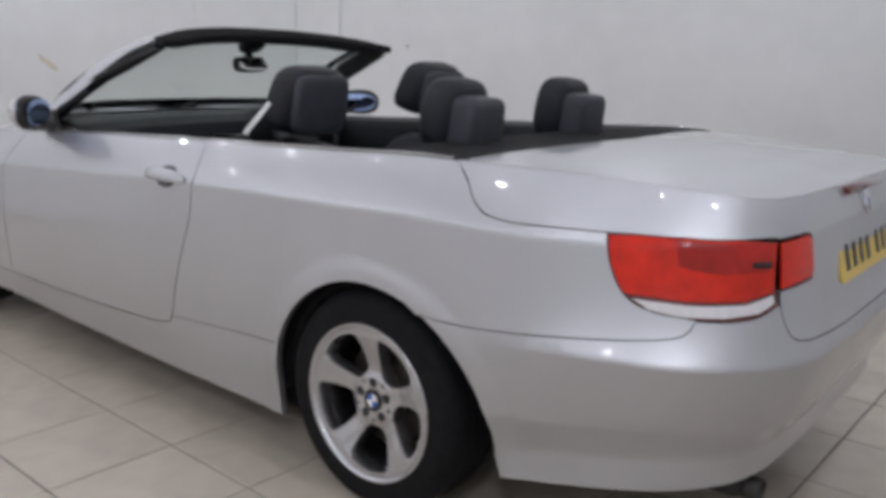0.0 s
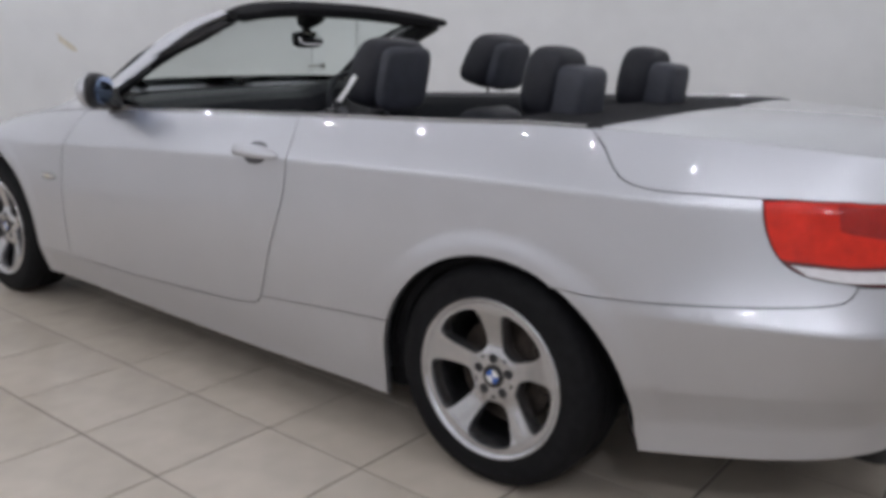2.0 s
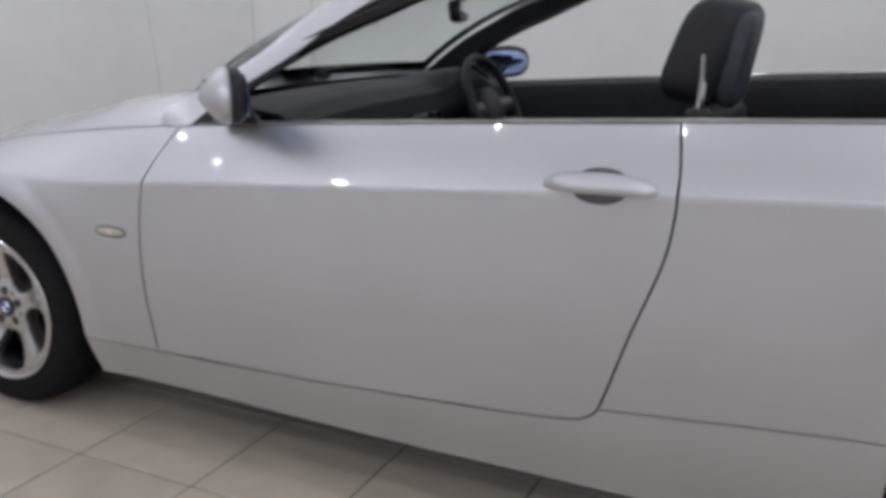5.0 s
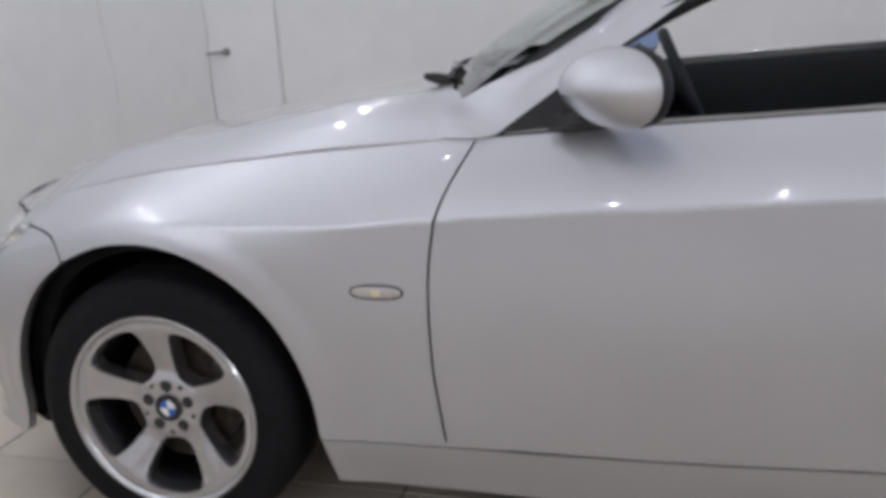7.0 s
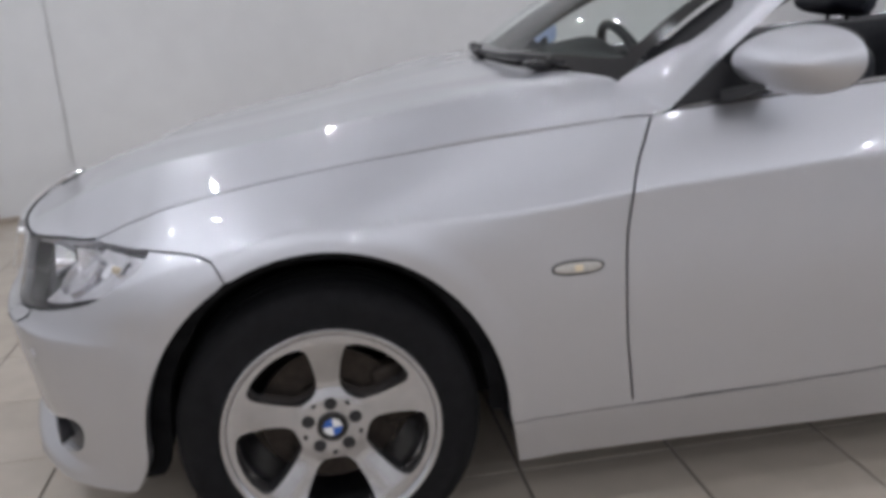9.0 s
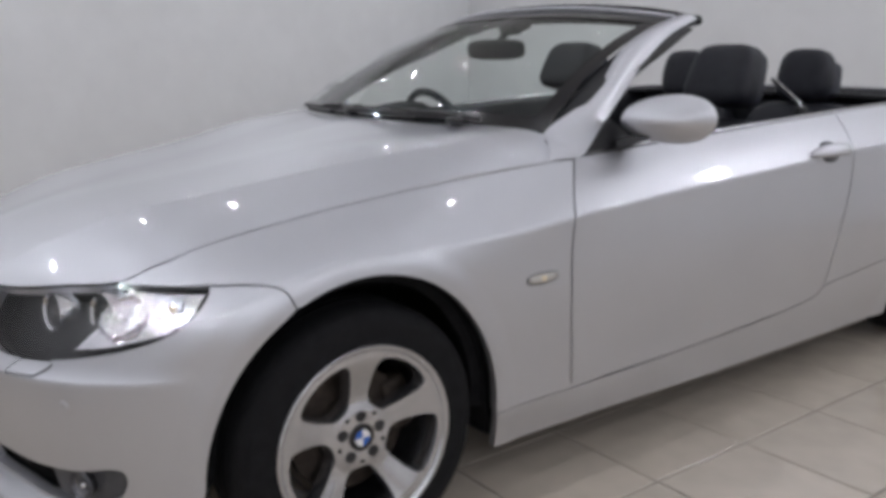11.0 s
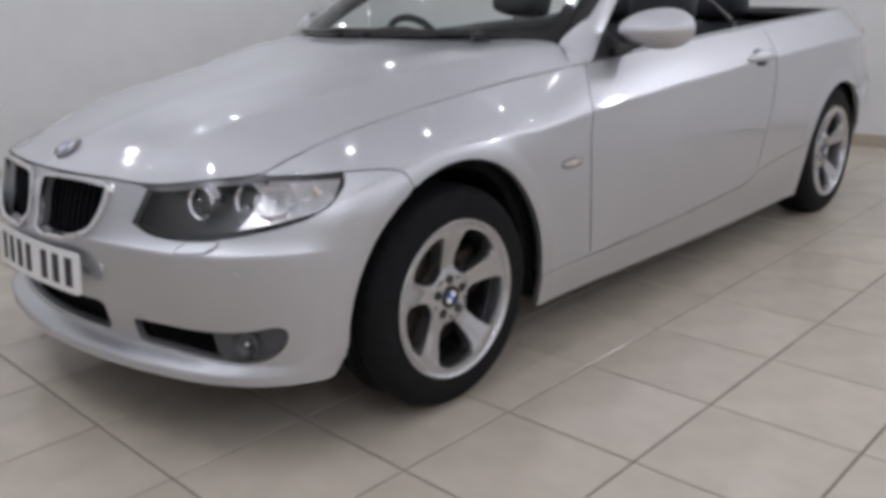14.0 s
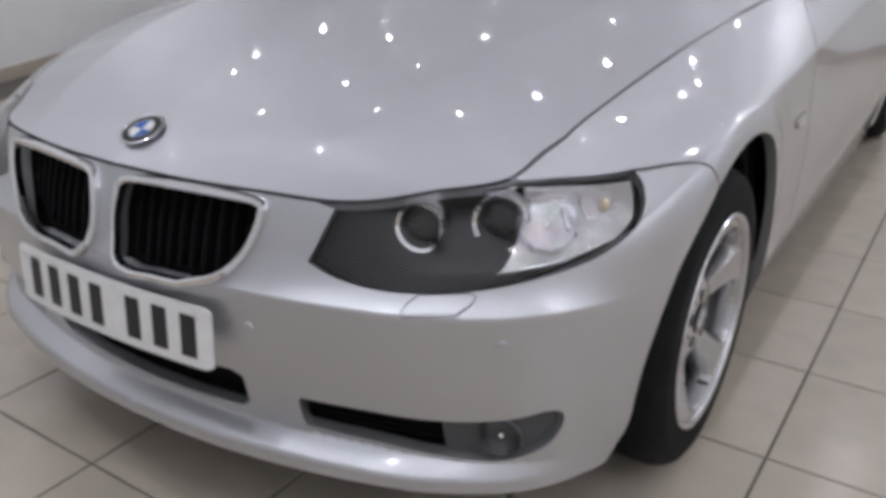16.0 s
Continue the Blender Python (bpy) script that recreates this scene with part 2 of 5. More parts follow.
D_BOTTOM = [.004, .004, .006, .010, .014, .022, .035, .04, .043, .045, .045, .045, .045, .04, .045, .062, .08, .09, .09, .09]
D_SILL = [.050, .050, .05, .044, .026, .016, .015, .012, .012, .012, .012, .012, .012, .01, .014, .026, .04, .045, .045, .045]
D_WIDE = [0, 0, 0, 0, 0, 0, 0, 0, 0, 0, 0, 0, 0, 0, 0, 0, 0, 0, 0, 0]
D_CREASE = [.025, .03, .045, .045, .035, .02, .01, .008, .010, .012, .014, .014, .012, .014, .03, .06, .065, .06, .06, .06]
D_BELT = [.05, .055, .075, .135, .156, .178, .184, .172, .135, .095, .088, .09, .093, .10, .13, .14, .13, .11, .10, .095]


def pchip(xs, ys):
    xs, ys = np.array(xs, float), np.array(ys, float)
    h, d = np.diff(xs), np.diff(ys) / np.diff(xs)
    m = np.zeros(len(xs))
    m[0], m[-1] = d[0], d[-1]
    for i in range(1, len(xs) - 1):
        if d[i - 1] * d[i] > 0:
            w1, w2 = 2 * h[i] + h[i - 1], h[i] + 2 * h[i - 1]
            m[i] = (w1 + w2) / (w1 / d[i - 1] + w2 / d[i])

    def f(x):
        x = np.clip(x, xs[0], xs[-1])
        i = np.clip(np.searchsorted(xs, x) - 1, 0, len(xs) - 2)
        t = (x - xs[i]) / h[i]
        return (ys[i] * (1 + 2 * t) * (1 - t) ** 2 + h[i] * m[i] * t * (1 - t) ** 2 + ys[i + 1] * t * t * (3 - 2 * t) + h[i] * m[i + 1] * t * t * (t - 1))
    return f


STATION_S = np.interp(STATION_X, OUT[:, 0], OUT_S)
ZF = [pchip(STATION_S, z) for z in (Z_BOTTOM, Z_SILL, Z_WIDE, Z_CREASE, Z_BELT)]
DF = [pchip(STATION_S, d) for d in (D_BOTTOM, D_SILL, D_WIDE, D_CREASE, D_BELT)]
SHARP = pchip(np.interp([-0.758, -0.5, 0.15, 0.55, 3.1, 3.4, 3.802], OUT[:, 0], OUT_S), [0.6, 0.3, 0, 1, 0.95, 0.85, 0.9])
S_GRID = np.linspace(0, S_END, 3001)
Z_TAB, D_TAB, SHARP_TAB = np.array([f(S_GRID) for f in ZF]), np.array([f(S_GRID) for f in DF]), SHARP(S_GRID)


def row(tab, s):
    """The table's columns at s."""
    k = np.clip(s / S_END, 0, 1) * 3000
    i = np.minimum(k.astype(int), 2999)
    t = k - i
    return tab[..., i] * (1 - t) + tab[..., i + 1] * t


RIDGE_TAB = pchip(np.interp([-0.758, -0.5, -0.3, 2.95, 3.3, 3.802], OUT[:, 0], OUT_S), [1, 0.9, 0, 0, 1, 1])(S_GRID)
ARCHES = ((0.0, 0.30, 0.366, 0.366, 0.398), (2.77, 0.28, 0.373, 0.396, 0.374))


def arch_ratio(x, z):
    best = np.full(np.shape(x), 9.0)
    for cx, cz, rf, rr, rz in ARCHES:
        rx = np.where(x < cx, rf, rr) + np.maximum(cz - z, 0) * 0.25
        best = np.minimum(best, np.hypot((x - cx) / rx, np.maximum(z - cz, 0) / rz))
    return best


def skin(s, v, inset=0.0):
    """Points of the left skin at arc length s and feature height v (0 bottom, 1 sill, 2 widest, 3 crease, 4 shoulder)."""
    s, v = np.atleast_1d(np.asarray(s, float)), np.atleast_1d(np.asarray(v, float))
    s, v = np.broadcast_arrays(s, v)
    ox, ow = np.interp(s, OUT_S, OUT[:, 0]), np.interp(s, OUT_S, OUT[:, 1])
    tx, tw = np.interp(s, OUT_S, TAN[:, 0]), np.interp(s, OUT_S, TAN[:, 1])
    ln = np.hypot(tx, tw)
    tx, tw = tx / ln, tw / ln
    z, d = row(Z_TAB, s), row(D_TAB, s)
    i = np.clip(v.astype(int), 0, 3)
    t = v - i
    k = np.arange(len(s))
    zz = z[i, k] * (1 - t) + z[i + 1, k] * t
    m = np.empty_like(d)
    m[1:-1] = (d[2:] - d[:-2]) / 2
    m[0], m[-1] = d[1] - d[0], (d[-1] - d[-2]) * 1.25

    def hermite(m0, m1):
        return d[i, k] * (1 + 2 * t) * (1 - t) ** 2 + m0 * t * (1 - t) ** 2 + d[i + 1, k] * t * t * (3 - 2 * t) + m1 * t * t * (t - 1)
    smooth = hermite(m[i, k], m[i + 1, k])
    low = d[3] - d[2]
    up = d[4] - d[3]
    m0 = np.where(i == 3, up * 0.8, m[i, k])
    m1 = np.where(i == 3, up * 1.25, np.where(i == 2, low * 0.7, m[i + 1, k]))
    crease = hermite(m0, m1)
    hard = hermite(np.where(i == 2, low * 2.0, np.where(i == 1, (d[2] - d[1]) * 1.5, np.where(i == 0, 0.0, m0))), np.where(i == 0, (d[1] - d[0]) * 2.6, np.where(i == 1, (d[2] - d[1]) * 0.5, np.where(i == 2, low * 0.6, m1))))
    hard = np.where(i == 0, d[0] + (d[1] - d[0]) * np.clip((t - 0.42) / 0.58, 0, 1) ** 1.3, hard)
    rg = row(RIDGE_TAB, s)
    crease = crease * (1 - rg) + hard * rg
    smooth = smooth * (1 - rg) + hard * rg
    sh = row(SHARP_TAB, s)
    dd = smooth * (1 - sh) + crease * sh
    q = np.clip((arch_ratio(ox, zz) - 1.05) / 0.15, 0, 1)
    dd = dd - 0.006 * (1 - q * q * (3 - 2 * q)) + inset
    return np.stack([ox + tw * dd, -(ow - tx * dd), zz], -1)


def skin_normal(s, v):
    e = 1e-3
    s = np.clip(s, e, S_END - e)
    a = skin(s + e, v) - skin(s - e, v)
    b = skin(s, np.minimum(v + 0.02, 4)) - skin(s, np.maximum(v - 0.02, 0))
    n = np.cross(b, a)
    n /= np.linalg.norm(n, axis=1)[:, None] + 1e-12
    ox = np.stack([-np.interp(s, OUT_S, TAN[:, 1]), -np.interp(s, OUT_S, TAN[:, 0]), np.full(len(s), 0.3)], -1)
    return n * np.sign((n * ox).sum(1))[:, None]


def v_of(s, z):
    return float(np.interp(z, row(Z_TAB, np.array([s]))[:, 0], range(5)))


def at_xz(x, z):
    """The (s, v) of the skin's point at this x and z."""
    s = float(np.interp(x, OUT[:, 0], OUT_S))
    for _ in range(8):
        v = v_of(s, z)
        p, q = skin([s, s + 1e-3], [v, v_of(s + 1e-3, z)])
        g = (q[0] - p[0]) / 1e-3
        s = min(max(s + float(np.clip((x - p[0]) / max(g, 0.15), -0.1, 0.1)), 0), S_END)
    return s, v_of(s, z)


def at_wz(w, z, rear=False):
    """The same by half width and height, on the nose or the tail."""
    lo, hi = (S_END - 1.0, S_END) if rear else (0.0, 1.1)
    for _ in range(18):
        s = (lo + hi) / 2
        if (-skin([s], [v_of(s, z)])[0, 1] < w) != rear:
            lo = s
        else:
            hi = s
    return s, v_of(s, z)


def inside(poly, pts):
    x, y = pts[:, 0], pts[:, 1]
    hit = np.zeros(len(pts), bool)
    a = poly
    b = np.roll(poly, -1, axis=0)
    for (x0, y0), (x1, y1) in zip(a, b):
        if y0 != y1:
            hit ^= ((y0 > y) != (y1 > y)) & (x < (x1 - x0) * (y - y0) / (y1 - y0) + x0)
    return hit


def dense(poly, step=0.018, close=True):
    out = []
    n = len(poly)
    for i in range(n if close else n - 1):
        a, b = np.array(poly[i]), np.array(poly[(i + 1) % n])
        k = max(1, int(np.hypot(b[0] - a[0], (b[1] - a[1]) * VS) / step))
        ts = {j / k for j in range(k)}
        if b[1] != a[1]:
            ts |= {t for t in ((lv - a[1]) / (b[1] - a[1]) for lv in (2.955, 3.0, 3.045)) if 0.02 < t < 0.98 and min(abs(t - j / k) for j in range(k + 1)) > 0.04}
        out += [a + (b - a) * t for t in sorted(ts)]
    return np.array(out)


def arch_rings():
    """Points on the skin along the edges of the wheel-arch flares."""
    out = []
    for cx, cz, rf, rr, rz in ARCHES:
        for k in (1.025, 1.05, 1.075, 1.1, 1.125, 1.15, 1.175, 1.2, 1.225):
            for a in np.linspace(math.pi, 0, 70):
                x, z = cx + (rf if math.cos(a) < 0 else rr) * k * math.cos(a), cz + rz * k * math.sin(a)
                out.append(at_xz(x, z))
            for h in np.linspace(cz - 0.02, 0.22, 4):
                out.append(at_xz(cx + rr * k + (cz - h) * 0.25, h))
    out = np.array(out)
    return out[(out[:, 1] > 0.1) & (out[:, 1] < 3.9)]


ARCH_EXTRA = arch_rings()
VS = 0.13
GAP = 0.0019


def shrink(poly, gap):
    """The outline drawn in by the shut gap (grown for a hole, by a negative gap)."""
    z = row(Z_TAB, poly[:, 0])
    i = np.clip(poly[:, 1].astype(int), 0, 3)
    vs = np.stack([np.ones(len(poly)), (z[i + 1, np.arange(len(poly))] - z[i, np.arange(len(poly))]) * 1.25], -1)
    p = poly * (1, VS)
    area = 0.5 * np.sum(p[:, 0] * np.roll(p[:, 1], -1) - np.roll(p[:, 0], -1) * p[:, 1])
    e = np.roll(p, -1, axis=0) - np.roll(p, 1, axis=0)
    n = np.stack([-e[:, 1], e[:, 0]], -1) / (np.linalg.norm(e, axis=1)[:, None] + 1e-9) * np.sign(area)
    q = poly + n * gap / vs
    q[:, 0] = np.where(poly[:, 0] <= 1e-6, 0, np.where(poly[:, 0] >= S_END - 1e-6, S_END, q[:, 0]))
    return np.clip(q, (0, 0), (S_END, 4))


from mathutils.geometry import delaunay_2d_cdt


def panel(name, poly, material, parent, label="", holes=(), mirror="", gap=GAP, depth=0.022, lift=0.0, step=0.03, flip=False):
    """A sheet of the skin cut to an outline in (s, v), with turned-in edges. mirror: 'join' builds both halves in one."""
    loops = [shrink(dense(poly), gap)] + [dense(h) for h in holes]
    lo, hi = loops[0].min(0), loops[0].max(0)
    rows = sorted(set(np.round(np.arange(math.floor(lo[1] / 0.2) * 0.2, hi[1], 0.2), 3)) | {0.96, 1.04, 1.955, 2.045, 2.955, 3.045})
    g = np.array([(s, v) for s in np.arange(lo[0] + step / 2, hi[0], step) for v in rows])
    ok = inside(loops[0], g)
    for h in loops[1:]:
        ok &= ~inside(h, g)
    g = g[ok]
    edge = np.concatenate(loops)
    if len(ARCH_EXTRA) and lift > -0.02:
        near = ARCH_EXTRA[(ARCH_EXTRA[:, 0] > lo[0]) & (ARCH_EXTRA[:, 0] < hi[0])]
        if len(near):
            near = near[inside(loops[0], near)]
        if len(near):
            q = skin(g[:, 0], g[:, 1])
            k = arch_ratio(q[:, 0], q[:, 2])
            g = g[(k > 1.243) | (k < 1.0)]
            g = np.concatenate([g, near])
    if len(g):
        g = g[np.min(np.hypot(edge[None, :, 0] - g[:, None, 0], (edge[None, :, 1] - g[:, None, 1]) * VS), axis=1) > 0.008]
    every = np.concatenate([edge, g])
    edges, base = [], 0
    for l in loops:
        edges += [(base + i, base + (i + 1) % len(l)) for i in range(len(l))]
        base += len(l)
    vs, _, fs, *_ = delaunay_2d_cdt([Vector((a, b * VS)) for a, b in every], edges, [], 0, 1e-6)
    uv = np.array([(v.x, v.y / VS) for v in vs])
    cen = np.array([uv[list(f)].mean(0) for f in fs])
    keep = inside(loops[0], cen)
    for h in loops[1:]:
        keep &= ~inside(h, cen)
    fs = [f for f, k in zip(fs, keep) if k]
    p = skin(uv[:, 0], uv[:, 1])
    n = skin_normal(uv[:, 0], uv[:, 1])
    p = p + n * lift
    used = {}
    for f in fs:
        for a, b in zip(f, (*f[1:], f[0])):
            used[(a, b)] = True
    rim = [(a, b) for a, b in used if (b, a) not in used and not (abs(p[a][1]) < 1e-4 and abs(p[b][1]) < 1e-4)]
    verts, norms, faces = [tuple(q) for q in p], [tuple(q) for q in n], []
    for f in fs:
        a, b, c = (p[i] for i in f[:3])
        faces.append(tuple(f) if np.dot(np.cross(b - a, c - a), n[f[0]]) > 0 else tuple(f[::-1]))
    for a, b in rim:
        w = np.cross(p[b] - p[a], n[a])
        w = w / (np.linalg.norm(w) + 1e-9)
        k = len(verts)
        verts += [tuple(p[a]), tuple(p[b]), tuple(p[b] - n[b] * depth), tuple(p[a] - n[a] * depth)]
        norms += [tuple(w)] * 4
        q = (k, k + 1, k + 2, k + 3)
        g0, g1, g2 = (np.array(verts[i]) for i in q[:3])
        faces.append(q if np.dot(np.cross(g1 - g0, g2 - g0), w) > 0 else q[::-1])
    if mirror == "join":
        k = len(verts)
        verts += [(x, -y, z) for x, y, z in verts]
        norms += [(x, -y, z) for x, y, z in norms]
        faces += [tuple(k + i for i in f[::-1]) for f in faces]
    if flip:
        verts = [(x, -y, z) for x, y, z in verts]
        norms = [(x, -y, z) for x, y, z in norms]
        faces = [f[::-1] for f in faces]
    me = bpy.data.meshes.new(name)
    me.from_pydata(verts, [], faces)
    me.polygons.foreach_set("use_smooth", [True] * len(me.polygons))
    me.normals_split_custom_set_from_vertices(norms)
    me.update()
    return link_mesh(name, me, material, parent, label)


def both(name, poly, material, parent, label="", **kw):
    return [panel(name, poly, material, parent, label, flip=f, **kw) for f in (False, True)]


def on_skin(s, v, out=0.0):
    """A point and a frame (along, up, outward) on the left skin."""
    p, n = skin([s], [v])[0], skin_normal(np.array([s]), np.array([v]))[0]
    z = Vector(n)
    up = (Vector((0, 0, 1)) - z * z.z).normalized()
    along = up.cross(z)
    m = Matrix((along, up, z)).transposed().to_4x4()
    m.translation = Vector(p) + z * out
    return m


def flip_y(m):
    f = Matrix.Diagonal((1, -1, 1, 1))
    return f @ m


def pane_material(name, tint, gloss=1.0, ior=1.5):
    """A thin pane: light passes straight, gloss grows toward grazing."""
    m = bpy.data.materials.new(name)
    m.use_nodes = True
    t = m.node_tree
    t.nodes.remove(t.nodes["Principled BSDF"])
    a, b, mix, fr = (t.nodes.new("ShaderNode" + n) for n in ("BsdfTransparent", "BsdfGlossy", "MixShader", "LayerWeight"))
    a.inputs["Color"].default_value = (*tint, 1)
    b.inputs["Color"].default_value = (gloss, gloss, gloss, 1)
    b.inputs["Roughness"].default_value = 0.02
    power, fac = t.nodes.new("ShaderNodeMath"), t.nodes.new("ShaderNodeMath")
    power.operation, fac.operation = "POWER", "MULTIPLY_ADD"
    power.inputs[1].default_value = 5
    fac.inputs[1].default_value, fac.inputs[2].default_value = 0.9, ((ior - 1) / (ior + 1)) ** 2 * 0.9
    fr.inputs["Blend"].default_value = 0.5
    t.links.new(fr.outputs["Facing"], power.inputs[0])
    t.links.new(power.outputs[0], fac.inputs[0])
    t.links.new(fac.outputs[0], mix.inputs[0])
    t.links.new(a.outputs[0], mix.inputs[1])
    t.links.new(b.outputs[0], mix.inputs[2])
    t.links.new(mix.outputs[0], t.nodes["Material Output"].inputs[0])
    return m


WINDSCREEN_GLASS = pane_material("windscreen_glass", (0.86, 0.92, 0.89))
LAMP_GLASS = pane_material("lamp_cover_glass", (0.95, 0.95, 0.96))


def pair(name, make, material, parent, label=""):
    """A part on the car's left and its mirror image on the right."""
    out = []
    for side in (1, -1):
        bm = make()
        if side < 0:
            bmesh.ops.transform(bm, matrix=Matrix.Diagonal((1, -1, 1, 1)), verts=bm.verts)
            bmesh.ops.reverse_faces(bm, faces=bm.faces)
        out.append(part(name, bm, material, parent, label))
    return out


LAMP_HOUSING = mat("lamp_housing_grey", (0.020, 0.020, 0.023), 0.4, spread=0.2, scale=20)
FOG_GREY = mat("fog_surround_grey", (0.075, 0.075, 0.08), 0.35, spread=0.15, scale=40, bump=0.1, bump_scale=300)

# ---- the car ----
car = tagged(thing("convertible_car"), "silver two-door convertible car with its roof folded down", "car")

arch_pts = lambda k, z0, z1, n=40: [(c[0], c[1]) for c in arch_list(k, z0, z1, n)]


def arch_list(k, z0, z1, n=40):
    cx, cz, rf, rr, rz = ARCHES[k]
    lean = 0.07 if k else 0.25
    front = [(cx - rf - lean * (cz - z), z) for z in np.linspace(z0, cz, 6)[:-1]]
    top = []
    for a in np.linspace(math.pi, 0, n):
        top.append((cx + (rf if math.cos(a) < 0 else rr) * math.cos(a), cz + rz * math.sin(a)))
    rear = [(cx + rr + 0.25 * (cz - z), z) for z in np.linspace(cz, z1, 6)[1:]]
    return front + top + rear


XZ = lambda pts: [at_xz(x, z) for x, z in pts]
WZ = lambda pts, rear=False: [at_wz(w, z, rear) for w, z in pts]
S_AT = lambda x: float(np.interp(x, OUT[:, 0], OUT_S))

# shut lines in (s, v)
ARCH_F = XZ(arch_pts(0, 0.212, 0.281))
ARCH_R = XZ(arch_pts(1, 0.168, 0.232))
arch_x = [a for a, _ in arch_pts(0, 0.212, 0.281)]
cut_f = next(i for i, a in enumerate(arch_x) if a > -0.165)
xr = arch_pts(1, 0.168, 0.232)
cut_r0 = next(i for i, a in enumerate(xr) if a[1] > 0.40)
cut_r1 = next(i for i, a in enumerate(xr) if a[0] > 2.936)
SEAM_LAMP = XZ(spline([(-0.312, 0.709), (-0.24, 0.708), (-0.192, 0.698), (-0.169, 0.657)], 5))
S_HOOD = S_AT(-0.555)
HL_LOW = [tuple(q) for q in spline([at_xz(-0.312, 0.709), at_xz(-0.325, 0.692), at_xz(-0.368, 0.658), at_xz(-0.44, 0.62)] + WZ([(0.726, 0.594), (0.64, 0.577), (0.53, 0.571), (0.45, 0.58), (0.402, 0.597)]), 4)]
HL_IN = at_wz(0.432, 0.678)
DOOR_F = XZ(spline([(0.636, 0.283), (0.628, 0.363), (0.620, 0.448), (0.617, 0.564), (0.621, 0.664), (0.637, 0.755), (0.66, 0.812)], 4))
DOOR_F = DOOR_F + [(S_AT(0.705), 4.0)]
DOOR_R = [(S_AT(1.975), 4.0)] + XZ(spline([(1.986, 0.90), (1.991, 0.85), (1.988, 0.775), (1.972, 0.688), (1.917, 0.536), (1.869, 0.391), (1.848, 0.350), (1.81, 0.329), (1.742, 0.32)], 4))
SILL_SEAM = XZ([(1.735, 0.319), (1.52, 0.306), (1.3, 0.297), (1.135, 0.29), (0.748, 0.284), (0.642, 0.283)])
SILL_REAR = [DOOR_R[23]] + XZ([(2.136, 0.385), (2.416, 0.404)])
TRUNK_SIDE = [(S_AT(2.985), 4.0)] + XZ(spline([(3.03, 0.945), (3.06, 0.91), (3.10, 0.882), (3.16, 0.870), (3.26, 0.868), (3.39, 0.868)], 4))
LAMP_EDGE = XZ(spline([(3.39, 0.864), (3.407, 0.80), (3.442, 0.742), (3.50, 0.712), (3.597, 0.703)], 5))
LAMP_LOW = WZ(spline([(0.68, 0.702), (0.63, 0.713), (0.585, 0.735)], 4), True)
LAMP_TOP = XZ([(3.45, 0.870), (3.55, 0.873)]) + WZ([(0.64, 0.876), (0.575, 0.880)], True)
REAR_SEAM = XZ(spline([(3.595, 0.70), (3.586, 0.676), (3.55, 0.657), (3.395, 0.633), (3.096, 0.607), (2.945, 0.6115)], 5))
TRUNK_LOW = WZ(spline([(0.578, 0.735), (0.571, 0.69), (0.556, 0.663), (0.52, 0.652), (0.47, 0.648), (0.3, 0.642), (0.12, 0.642)], 4), True)
v_low = v_of(S_END, 0.642)

line4 = lambda a, b, n=24: [(s, 4.0) for s in np.linspace(a, b, n)]

duct = [(0.0, v_of(0, 0.365))] + WZ([(0.12, 0.368), (0.245, 0.372), (0.265, 0.362), (0.262, 0.305), (0.245, 0.291), (0.12, 0.286)]) + [(0.0, v_of(0, 0.284))]
arch_bot = ARCH_F[0]
corner = spline([(arch_bot[0] - 0.045, 0.0), (arch_bot[0] - 0.020, 0.10), (arch_bot[0] - 0.008, 0.30), ARCH_F[3]], 4)
bumper = duct + [(0.0, 0.0)] + [tuple(q) for q in corner] + ARCH_F[4:cut_f] + SEAM_LAMP[::-1] + HL_LOW[1:] + [HL_IN] + line4(HL_IN[0], 0.0, 14)[1:]
side_duct = [tuple(q) for q in spline(WZ([(0.375, 0.345), (0.50, 0.346), (0.614, 0.346), (0.70, 0.353), (0.748, 0.364), (0.766, 0.357), (0.768, 0.335), (0.757, 0.304), (0.735, 0.282), (0.70, 0.268), (0.66, 0.263), (0.58, 0.268), (0.50, 0.275), (0.385, 0.279), (0.368, 0.288), (0.368, 0.332), (0.375, 0.345)]), 3)][:-1]
kidney = [tuple(q) for q in spline(WZ([(0.034, 0.665), (0.06, 0.682), (0.2, 0.687), (0.310, 0.681), (0.325, 0.663), (0.310, 0.614), (0.275, 0.566), (0.22, 0.546), (0.13, 0.538), (0.06, 0.537), (0.034, 0.557), (0.026, 0.614), (0.034, 0.665)]), 3)][:-1]

front_bumper = panel("front_bumper", bumper, SILVER, car, "silver painted front bumper", holes=(side_duct, kidney), mirror="join", step=0.025)
fenders = both("front_wing", ARCH_F[cut_f:] + SILL_SEAM[::-1][:1] + DOOR_F[1:] + line4(S_AT(0.705), S_HOOD)[1:] + SEAM_LAMP, SILVER, car)
doors = both("door", DOOR_F + line4(S_AT(0.705), S_AT(1.975))[1:-1] + DOOR_R + SILL_SEAM[:-1], SILVER, car, "silver door, shut, with its window lowered", gap=0.0034)
sills = both("sill", [at_xz(0.3705, 0.281)] + SILL_SEAM[::-1] + DOOR_R[24:][::-1] + SILL_REAR + ARCH_R[:cut_r0][::-1] + [(s, 0.0) for s in np.linspace(ARCH_R[0][0], S_AT(0.388), 30)], SILVER, car)
